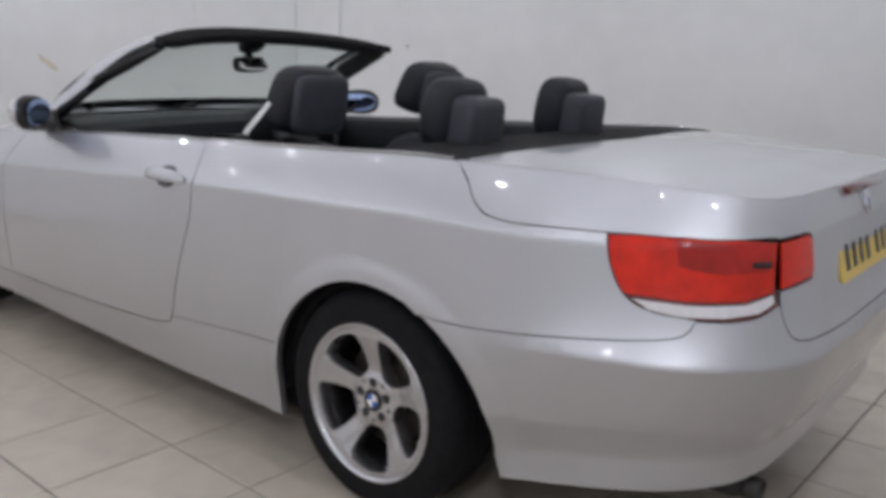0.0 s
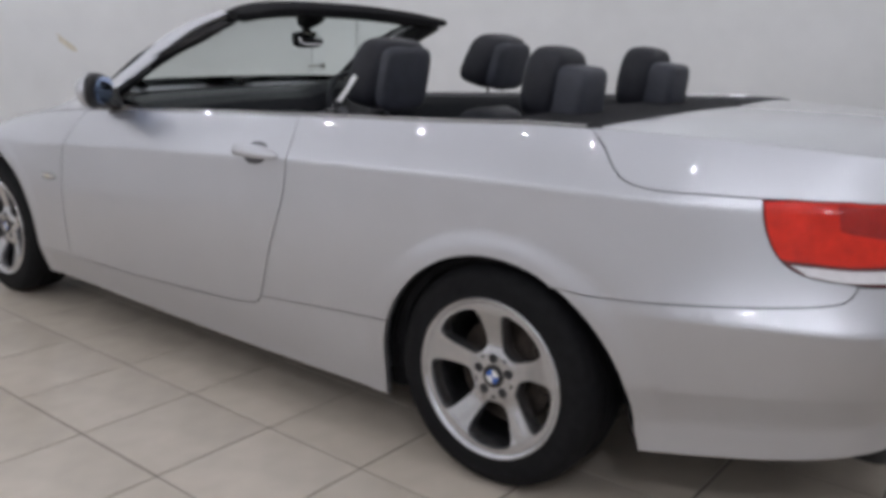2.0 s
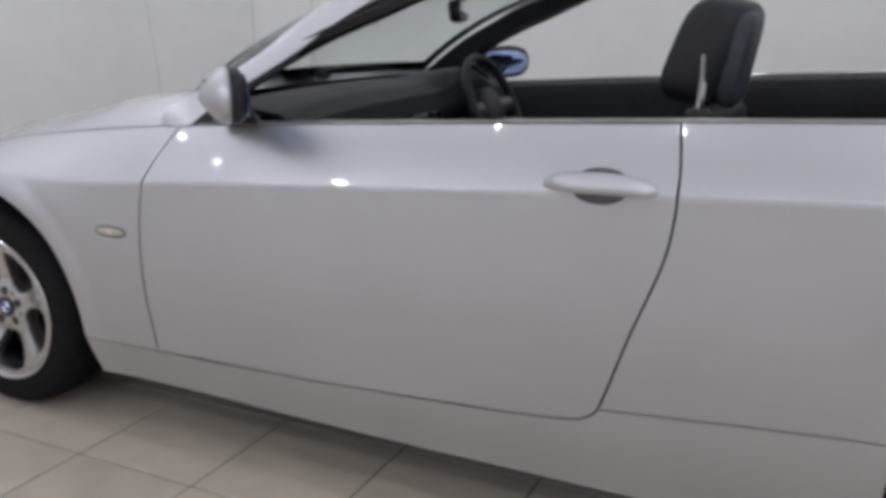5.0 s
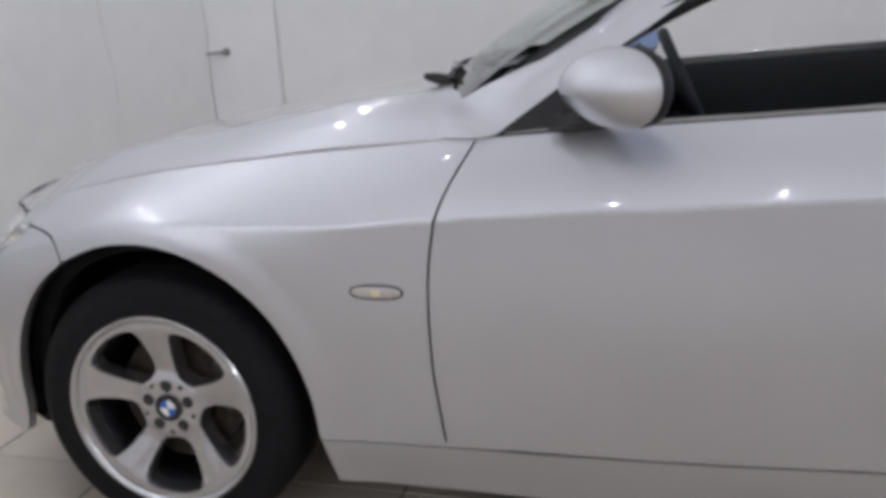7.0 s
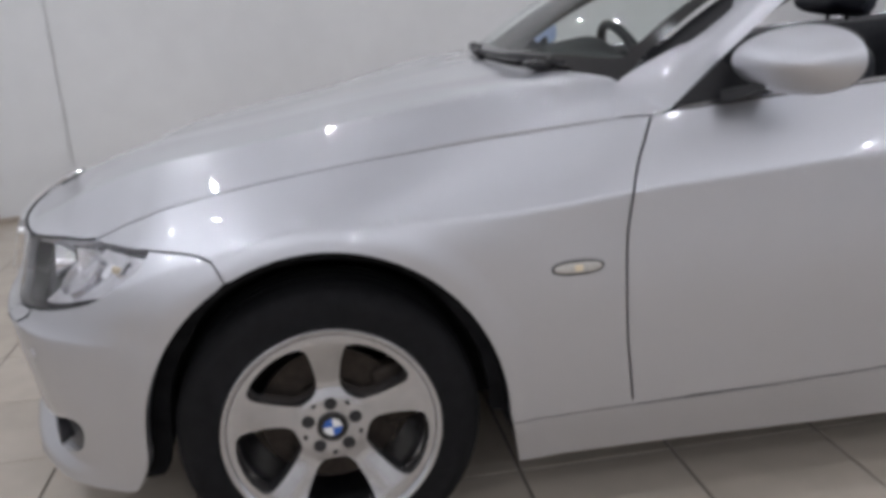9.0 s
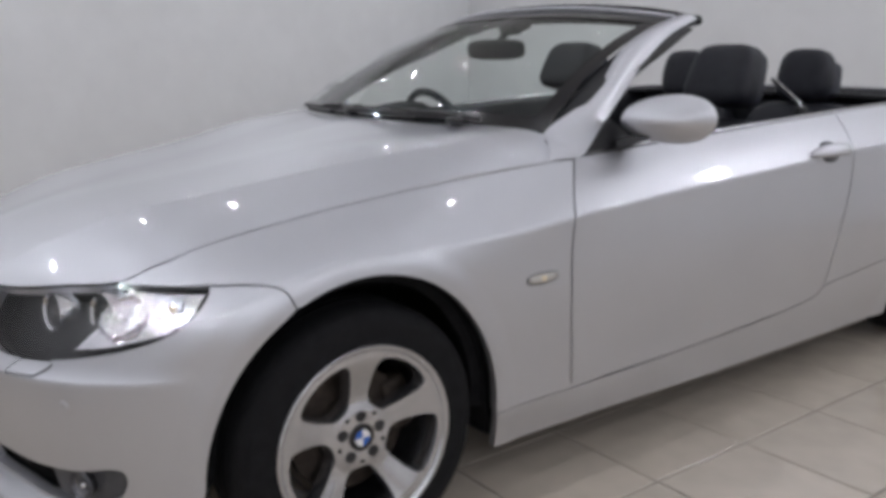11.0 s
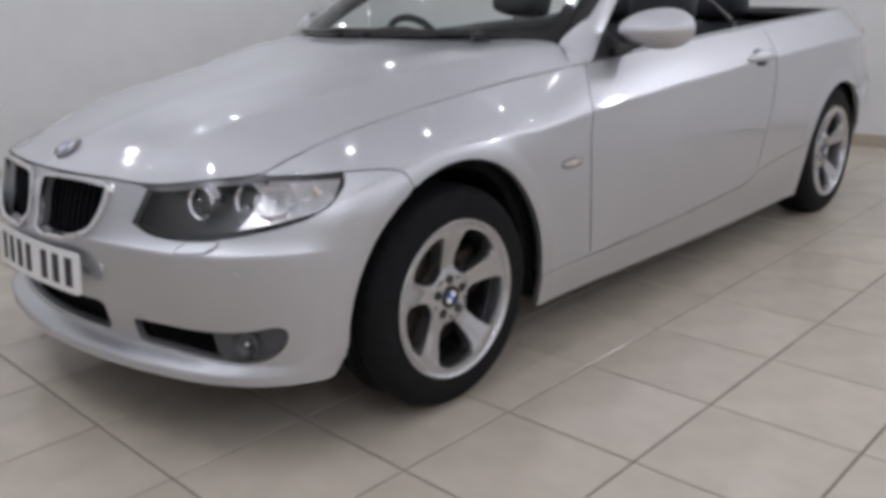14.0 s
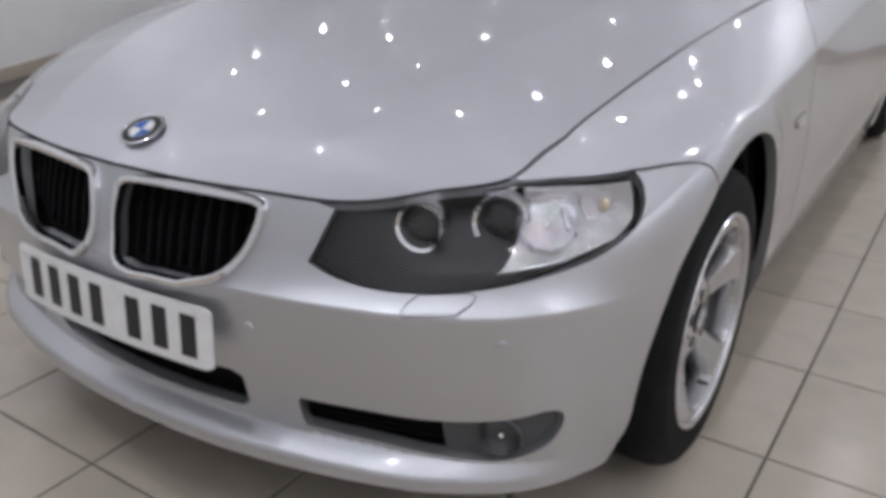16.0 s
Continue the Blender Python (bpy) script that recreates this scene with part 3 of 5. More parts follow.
quarters = both("rear_quarter_panel", DOOR_R[:24][::-1] + line4(S_AT(1.975), S_AT(2.985))[1:-1] + TRUNK_SIDE + LAMP_EDGE + REAR_SEAM + ARCH_R[cut_r0:cut_r1][::-1] + SILL_REAR[::-1][:2], SILVER, car)
rear_bumper = panel("rear_bumper", ARCH_R[cut_r1:][::-1] + REAR_SEAM[::-1] + LAMP_LOW + TRUNK_LOW + [(S_END, v_low), (S_END, 0.0)] + [(s, 0.0) for s in np.linspace(S_END, ARCH_R[-1][0], 24)][1:], SILVER, car, "silver painted rear bumper", mirror="join")
INNER_LAMP = WZ([(0.571, 0.876), (0.47, 0.881), (0.445, 0.868), (0.438, 0.80), (0.447, 0.778), (0.574, 0.765)], True)
trunk = panel("boot_lid", TRUNK_SIDE + LAMP_TOP + INNER_LAMP + WZ([(0.578, 0.75)], True) + TRUNK_LOW + [(S_END, v_low), (S_END, 4.0)] + line4(S_END, S_AT(2.985))[1:-1], SILVER, car, "silver boot lid", mirror="join", step=0.025)
shell = panel("inner_shell", [(0.0, 0.05)] + ARCH_F + ARCH_R + [(S_END, 0.05), (S_END, 3.9)] + [(s, 3.9) for s in np.linspace(S_END, 0, 60)][1:], DARK_SHELL, car, "black inner body shell", mirror="join", lift=-0.06, gap=-0.03, step=0.06)

# bonnet: a sheet between the shoulder line and the middle
BON_S = np.interp(np.linspace(0, 1, 61) ** 0.9, [0, 1], [0, S_AT(0.650)])
BON_C = pchip([0, S_AT(-0.732), S_AT(-0.697), S_AT(-0.645), S_AT(-0.555), S_AT(-0.43), S_AT(-0.28), S_AT(0), S_AT(0.35), S_AT(0.665)],
              [-0.708, -0.703, -0.687, -0.643, -0.550, -0.42, -0.28, 0.0, 0.30, 0.52])
BON_Z = pchip([-0.708, -0.677, -0.633, -0.550, -0.40, 0.0, 0.30, 0.52], [0.694, 0.711, 0.735, 0.766, 0.808, 0.876, 0.930, 0.966])


def bonnet_point(a, b, side):
    s = float(np.interp(a, np.linspace(0, 1, 61), BON_S))
    p = skin([s + 0.0001], [4.0])[0]
    xc = float(BON_C(np.array([s]))[0])
    zc = float(BON_Z(np.array([xc]))[0])
    edge = (0.0045 if s < 0.98 else 0.0015) / max(-p[1], 0.05)
    w = edge + (1 - edge) * b
    x = p[0] * (1 - w) + xc * w
    rise = max(0.0, (s - S_AT(0.0)) / (S_AT(0.665) - S_AT(0.0))) ** 2.2
    g = 1 - (1 - w) ** (2.3 + 15 * rise)
    z = p[2] + (zc - p[2]) * g
    y = -p[1] * (1 - w)
    x += 0.026 * max(0.0, (a - 0.93) / 0.07) * math.exp(-((w - 0.10) / 0.09) ** 2)
    off = y - float(np.interp(x, [-0.64, -0.2, 0.1, 0.35, 0.55], [0.325, 0.445, 0.495, 0.60, 0.66]))
    fade = min(1.0, max(0.0, (x + 0.67) / 0.14)) * min(1.0, max(0.0, (0.62 - x) / 0.25))
    z += 0.016 * fade * max(0.0, 1 - abs(off) / (0.24 if off > 0 else 0.33)) ** 1.5
    return Vector((x, side * y, z))


def bonnet():
    bm = bmesh.new()
    n, m = 120, 160
    g = [[bm.verts.new(bonnet_point(i / n, abs(2 * j / m - 1) * -1 + 1, 1 if j > m / 2 else -1)) for j in range(m + 1)] for i in range(n + 1)]
    for i in range(n):
        for j in range(m):
            bm.faces.new((g[i][j], g[i + 1][j], g[i + 1][j + 1], g[i][j + 1]))
    bmesh.ops.remove_doubles(bm, verts=bm.verts, dist=1e-5)
    rim = [e for e in bm.edges if e.is_boundary]
    got = bmesh.ops.extrude_edge_only(bm, edges=rim)["geom"]
    for v in (q for q in got if isinstance(q, bmesh.types.BMVert)):
        v.co += Vector((0.012, 0, -0.02))
    return bm


# a black cord that draws the shaded shut gap along the bonnet edge
seal = skin(np.linspace(0, S_HOOD, 40), np.full(40, 4.0))
part("bonnet_gap_line", sweep([(p[0] + 0.002, p[1], p[2] + 0.0005) for p in seal[::-1]] + [(p[0] + 0.002, -p[1], p[2] + 0.0005) for p in seal[1:]], round_section(0.0030, 0.0026, 8)), DARK_SHELL, car, "black cord drawn for the dark shut gap at the bonnet edge")
part("bonnet", bonnet(), SILVER, car, "silver bonnet with two raised crease lines")

# deck behind the cabin
DECK_C = pchip([S_AT(2.985), S_AT(3.2), S_AT(3.42), S_AT(3.58), S_AT(3.70), S_AT(3.765), S_END], [3.06, 3.26, 3.44, 3.56, 3.64, 3.675, 3.697])
DECK_Z = pchip([3.06, 3.3, 3.5, 3.62, 3.697], [1.008, 1.005, 0.992, 0.968, 0.955])


def deck_point(a, b, side):
    s = S_AT(2.985) + (S_END - S_AT(2.985)) * a
    p = skin([s], [4.0])[0]
    xc = float(DECK_C(np.array([s]))[0])
    zc = float(DECK_Z(np.array([xc]))[0])
    g = 1 - (1 - b) ** 2.2
    return Vector((p[0] * (1 - b) + xc * b, side * -p[1] * (1 - b), p[2] + (zc - p[2]) * g))


def deck():
    bm = bmesh.new()
    n, m = 44, 36
    g = [[bm.verts.new(deck_point(i / n, 1 - abs(2 * j / m - 1), 1 if j > m / 2 else -1)) for j in range(m + 1)] for i in range(n + 1)]
    for i in range(n):
        for j in range(m):
            bm.faces.new((g[i][j], g[i + 1][j], g[i + 1][j + 1], g[i][j + 1]))
    bmesh.ops.remove_doubles(bm, verts=bm.verts, dist=1e-5)
    rim = [e for e in bm.edges if e.is_boundary]
    got = bmesh.ops.extrude_edge_only(bm, edges=rim)["geom"]
    for v in (q for q in got if isinstance(q, bmesh.types.BMVert)):
        v.co += Vector((0, 0, -0.02))
    return bm


part("boot_deck", deck(), SILVER, car, "silver top of the boot lid")
part("high_brake_light", rbox(0.024, 0.34, 0.018, pose(3.718, 0.02, 0.940, 0, 20, 0), 0.006), RED_DARK, car)

# wheel housings and floor pan
for k in (0, 1):
    pts = arch_list(k, 0.24, 0.22, 24)

    def liner(pts=pts, k=k):
        bm = bmesh.new()
        rows = [[bm.verts.new((x, -min(y, float(np.interp(x, OUT[:, 0], OUT[:, 1])) - 0.045), z)) for x, z in pts] for y in (0.845, 0.70, 0.56)]
        for a, b in zip(rows, rows[1:]):
            for i in range(len(pts) - 1):
                bm.faces.new((a[i], a[i + 1], b[i + 1], b[i]))
        bm.faces.new(rows[-1])
        return bm
    pair("wheel_arch_liner", liner, DARK_SHELL, car)
part("floor_pan", rbox(3.9, 1.10, 0.05, pose(1.5, 0, 0.22), 0.02), DARK_SHELL, car)
part("floor_pan_side", rbox(1.95, 1.60, 0.04, pose(1.37, 0, 0.205), 0.015), DARK_SHELL, car)

WASHER = [(0.580, 0.570), (0.646, 0.575), (0.656, 0.570), (0.654, 0.560), (0.640, 0.548), (0.574, 0.545), (0.566, 0.549), (0.570, 0.560)]

# nose: kidney grilles, ducts, fog lamps, badge, plate
kid_ring = [skin([s], [v])[0] + skin_normal(np.array([s]), np.array([v]))[0] * 0.006 for s, v in kidney]
kid_mid = np.mean(kid_ring, axis=0)


def ring_bm(pts, r_out, r_in):
    bm = bmesh.new()
    return sweep([tuple(p) for p in pts], [(-r_out, -0.008), (r_out, -0.008), (r_out * 0.8, 0.006), (r_in, 0.009), (-r_out * 0.8, 0.006)], up=(-1, 0, 0.15), closed=True, into=bm)


for side in (1, -1):
    grille = thing("kidney_grille")
    grille.parent = car
    tagged(grille, "black kidney-shaped grille in a chrome frame")
    ring = ring_bm([(p[0], p[1] * side, p[2]) for p in kid_ring], 0.0075, 0.002)
    part("frame", ring, CHROME, grille)
    for i in range(11):
        w = 0.052 + i * 0.0255
        zs = [z for z in np.linspace(0.525, 0.690, 18) if inside(np.array(kidney), np.array([at_wz(w, z)]))[0]]
        if not zs:
            continue
        p0, p1 = skin([at_wz(w, zs[0])[0]], [at_wz(w, zs[0])[1]])[0], skin([at_wz(w, zs[-1])[0]], [at_wz(w, zs[-1])[1]])[0]
        a, b = Vector((p0[0] + 0.042, side * p0[1], p0[2])), Vector((p1[0] + 0.042, side * p1[1], p1[2]))
        part("slat", sweep([a, a.lerp(b, 0.5) - Vector((0.004, 0, 0)), b], [(-0.004, -0.012), (0.004, -0.012), (0.003, 0.012), (-0.003, 0.012)], up=(1, 0, 0)), GRILLE_BLACK, grille)
    # lower duct mesh and fog lamp
    m = on_skin(*at_wz(0.688, 0.318))
    if side < 0:
        m = flip_y(m)
    fog = thing("fog_light")
    fog.parent = car
    tagged(fog, "round fog light in a dark grey surround")
    surround = [at_wz(0.605, 0.266)] + [tuple(q) for q in side_duct if -skin([q[0]], [q[1]])[0, 1] > 0.612 and v_of(q[0], 0.30) > q[1]][::-1] + [tuple(q) for q in side_duct if -skin([q[0]], [q[1]])[0, 1] > 0.612 and v_of(q[0], 0.30) <= q[1]][::-1] + [at_wz(0.605, 0.337)]
    panel("surround", surround, FOG_GREY, fog, flip=side < 0, lift=-0.016, gap=0.001)
    mm = Matrix.Translation(m.translation) @ pose(0, 0, 0, 0, -90, 0) @ pose(0, 0, 0, 18 * side, 0, 0)
    mm.translation += Vector((0.012, 0, 0))
    part("lamp_bowl", lathe([(0.036, 0.010), (0.034, 0.014), (0.031, 0.008), (0.020, -0.014), (0.006, -0.022), (0.0, -0.022)], 32, mm), ALLOY_DARK, fog)
    part("lamp_lens", lathe([(0.030, 0.009), (0.023, 0.014), (0.012, 0.016), (0.0, 0.017)], 32, mm), LAMP_GLASS, fog)
    part("lamp_bulb", pillow(0.008, 0.008, 0.012, mm, 1.0, 14, 8), CHROME, fog)
    # parking sensors and washer cover
    for w, z in ((0.70, 0.497), (0.31, 0.478)):
        q = on_skin(*at_wz(w, z), 0.001)
        if side < 0:
            q = flip_y(q)
        part("parking_sensor", lathe([(0.0, 0.003), (0.009, 0.003), (0.0105, 0.0), (0.0105, -0.004)], 20, q), SILVER, car)
    wash = dense(WZ(WASHER))
    part("washer_gap", sweep([(p[0], p[1] * side, p[2]) for p in skin(wash[:, 0], wash[:, 1]) + skin_normal(wash[:, 0], wash[:, 1]) * 0.0008], round_section(0.0009, 0.0009, 6), closed=True), DARK_SHELL, car)
    panel("washer_cover", WZ(WASHER), SILVER, car, flip=side < 0, lift=0.002, gap=0.003, depth=0.004, step=0.02)
for side in (1, -1):
    for k in range(5):
        z = 0.286 + k * 0.0125
        pts = [skin([at_wz(w, z)[0]], [at_wz(w, z)[1]])[0] for w in np.linspace(0.37, 0.61, 7)]
        part("duct_slat", sweep([(p[0] + 0.04, side * p[1], p[2]) for p in pts], [(-0.008, -0.002), (0.008, -0.002), (0.008, 0.002), (-0.008, 0.002)]), GRILLE_BLACK, car)


def roundel(name, m, r, parent):
    """A round badge: dark ring, chrome edges and four blue and white quarters."""
    b = thing(name)
    b.parent = parent
    b.matrix_basis = m
    tagged(b, "round badge with a dark ring and blue and white quarters")
    part("rim", lathe([(r, 0), (r, 0.003), (r * 0.94, 0.0045), (r * 0.88, 0.003), (r * 0.88, 0)], 40), CHROME, b)
    part("ring", lathe([(r * 0.9, 0.001), (r * 0.9, 0.0032), (r * 0.6, 0.0036), (r * 0.6, 0.001)], 40), GLOSS_BLACK, b)
    part("inner_rim", lathe([(r * 0.62, 0.001), (r * 0.61, 0.0042), (r * 0.56, 0.0042), (r * 0.55, 0.001)], 40), CHROME, b)
    for q in range(4):
        bm = bmesh.new()
        c = bm.verts.new((0, 0, 0.0034))
        arc = [bm.verts.new((r * 0.57 * math.cos(math.pi / 2 * (q + i / 8)), r * 0.57 * math.sin(math.pi / 2 * (q + i / 8)), 0.0034)) for i in range(9)]
        for u, w in zip(arc, arc[1:]):
            bm.faces.new((c, u, w))
        f = bmesh.ops.extrude_face_region(bm, geom=bm.faces[:])["geom"]
        for w in (g for g in f if isinstance(g, bmesh.types.BMVert)):
            w.co.z -= 0.002
        part("quarter", bm, BADGE_BLUE if q % 2 else BADGE_WHITE, b)
    return b


roundel("bonnet_badge", pose(-0.634, 0, 0.7365, 0, -24, 0) @ pose(0, 0, 0, 0, 0, 90), 0.041, car)
roundel("boot_badge", on_skin(S_END - 0.001, v_of(S_END, 0.908), 0.0005), 0.041, car)


def number_plate(m, material, what, bow=0.0, height=0.111):
    p = thing("number_plate")
    p.parent = car
    p.matrix_basis = m
    tagged(p, what)
    bowed = lambda x, y, z: Vector((x, y, z - bow * x * x))

    def slab(x0, x1, h, z, n=10, r=0.0):
        bm = bmesh.new()
        ring = [[bm.verts.new(bowed(x0 + (x1 - x0) * i / n, y * (h / 2 - (r if i in (0, n) else 0)), zz)) for y, zz in ((-1, z[0]), (1, z[0]), (1, z[1]), (-1, z[1]))] for i in range(n + 1)]
        for u, w in zip(ring, ring[1:]):
            for q in range(4):
                bm.faces.new((u[q], u[(q + 1) % 4], w[(q + 1) % 4], w[q]))
        bm.faces.new(ring[0])
        bm.faces.new(ring[-1][::-1])
        return bm
    part("plate", slab(-0.26, 0.26, height, (-0.003, 0.003), 40, 0.006), material, p)
    x = -0.222
    for i in range(7):
        if i == 4:
            x += 0.033
        part("bar", slab(x + 0.006, x + 0.038, 0.076, (0.003, 0.0045), 3), PLATE_BLACK, p)
        x += 0.0635
    for x in (-0.235, 0.235):
        part("screw", lathe([(0.007, 0.0), (0.006, 0.003), (0.0, 0.0035)], 14, Matrix.Translation(bowed(x, 0.04, 0.003))), WHITE_LENS, p)
    return p


number_plate(Matrix(((0, 0.0, -1, -0.776), (-1, 0, 0, 0), (0, 1, 0.0, 0.455), (0, 0, 0, 1))) @ pose(0, 0, 0, -5, 0, 0), PLATE_WHITE, "white number plate with dark characters on the nose", 0.25)
part("plate_holder", rbox(0.014, 0.30, 0.10, pose(-0.763, 0, 0.455), 0.006), SILVER, car)
number_plate(Matrix(((0, 0, 1, 3.752), (1, 0, 0, 0), (0, 1, 0, 0.79), (0, 0, 0, 1))) @ pose(0, 0, 0, -14, 0, 0), PLATE_YELLOW, "yellow number plate with dark characters on the boot", height=0.125)

# head lamps
for side in (1, -1):
    lamp = thing("headlight")
    lamp.parent = car
    tagged(lamp, "twin-ring headlight with a clear cover and dark housing")
    top = line4(HL_IN[0], S_HOOD, 10)
    poly = [HL_IN] + top[1:] + SEAM_LAMP[:1] + HL_LOW[1:]
    panel("housing", poly, LAMP_HOUSING, lamp, flip=side < 0, lift=-0.055, gap=0.002, depth=-0.032)
    panel("cover", poly, LAMP_GLASS, lamp, flip=side < 0, lift=0.001, gap=0.002, depth=0.006, step=0.02)
    for w, z, r in ((0.545, 0.664, 0.040), (0.646, 0.671, 0.046)):
        q = on_skin(*at_wz(w, z), -0.036)
        q = Matrix.Translation(q.translation) @ pose(0, 0, 0, 0, -84, 0) @ pose(0, 0, 0, 12, 0, 0)
        if side < 0:
            q = flip_y(q)
        part("projector_ring", lathe([(r * 1.06, -0.03), (r * 1.06, 0.004), (r, 0.010), (r * 0.86, 0.006), (r * 0.8, -0.012), (r * 0.78, -0.03)], 40, q), CHROME, lamp)
        part("projector_lens", lathe([(r * 0.80, -0.012), (r * 0.6, -0.002), (r * 0.3, 0.004), (0, 0.005)], 40, q), GLOSS_BLACK, lamp)
    refl = [at_wz(0.672, 0.600), at_xz(-0.44, 0.626), at_xz(-0.372, 0.660), at_xz(-0.320, 0.704), (S_HOOD + 0.003, 3.995), (S_AT(-0.60), 3.992), at_wz(0.650, 0.702)]
    panel("reflector", refl, REFLECTOR, lamp, flip=side < 0, lift=-0.013, gap=0.001, depth=0.02)
    q = on_skin(*at_xz(-0.385, 0.678), -0.010)
    if side < 0:
        q = flip_y(q)
    part("indicator_bulb", pillow(0.008, 0.008, 0.012, q, 1.0, 14, 8), AMBER, lamp)
    q = on_skin(*at_wz(0.708, 0.660), -0.020)
    if side < 0:
        q = flip_y(q)
    part("reflector_bowl", lathe([(0.050, 0.016), (0.047, 0.010), (0.036, -0.004), (0.020, -0.012), (0.0, -0.014)], 12, q), REFLECTOR, lamp, "faceted chrome reflector bowl")
    part("reflector_bulb", pillow(0.007, 0.007, 0.014, q, 1.0, 14, 8), CHROME, lamp)
    for k, x in enumerate((-0.435, -0.405, -0.375)):
        q = on_skin(*at_xz(x, 0.668 + 0.008 * k), -0.012)
        q = q @ pose(0, 0, 0, 0, 24 - 18 * k, 6)
        if side < 0:
            q = flip_y(q)
        part("reflector_facet", rbox(0.022, 0.046 - 0.008 * k, 0.004, q, 0.0015, 1), CHROME, lamp)

# tail lamps
for side in (1, -1):
    lamp = thing("tail_light")
    lamp.parent = car
    tagged(lamp, "red tail light with a white lower strip")
    outer = LAMP_EDGE + LAMP_LOW + WZ([(0.588, 0.80), (0.576, 0.872)], True) + LAMP_TOP[::-1][1:]
    panel("housing", outer, RED_DARK, lamp, flip=side < 0, lift=0.0005, gap=0.0006, depth=0.04)
    up = LAMP_EDGE[:11] + XZ([(3.452, 0.739), (3.51, 0.738), (3.57, 0.737)]) + WZ([(0.65, 0.745), (0.592, 0.764), (0.579, 0.872)], True) + LAMP_TOP[::-1][1:]
    panel("red_lens", up, RED_LENS, lamp, flip=side < 0, lift=0.004, gap=0.0035, depth=0.012)
    strip = XZ([(3.462, 0.734), (3.51, 0.734), (3.57, 0.733)]) + WZ([(0.65, 0.741), (0.596, 0.760), (0.595, 0.740), (0.63, 0.720), (0.68, 0.709)], True) + XZ([(3.56, 0.705), (3.500, 0.712)])
    panel("white_lens", strip, WHITE_LENS, lamp, flip=side < 0, lift=0.005, gap=0.002, depth=0.012)
    inner = WZ([(0.571, 0.873), (0.472, 0.878), (0.449, 0.866), (0.442, 0.80), (0.45, 0.782), (0.573, 0.769)], True)
    panel("inner_lens", inner, RED_LENS, lamp, flip=side < 0, lift=0.003, gap=0.002, depth=0.006)
    brake = XZ([(3.530, 0.866), (3.545, 0.812)]) + WZ([(0.67, 0.800), (0.60, 0.812), (0.590, 0.864), (0.67, 0.867)], True)
    panel("brake_lens", brake, BRAKE_LENS, lamp, "darker red brake light lens", flip=side < 0, lift=0.0056, gap=0.001, depth=0.003)
    q = on_skin(*at_wz(0.615, 0.825, True), 0.0065)
    if side < 0:
        q = flip_y(q)
    part("dark_bar", rbox(0.045, 0.012, 0.004, q, 0.001), PLATE_BLACK, lamp)
part("exhaust_tip", lathe([(0.030, 0.0), (0.031, 0.09), (0.029, 0.092), (0.026, 0.085), (0.022, 0.0)], 32, pose(3.62, -0.50, 0.262, 0, 94, 0)), EXHAUST, car, "dark sooty exhaust tip")
part("rear_valance", rbox(0.16, 1.10, 0.09, pose(3.60, 0, 0.275), 0.03), BLACK_PLASTIC, car)


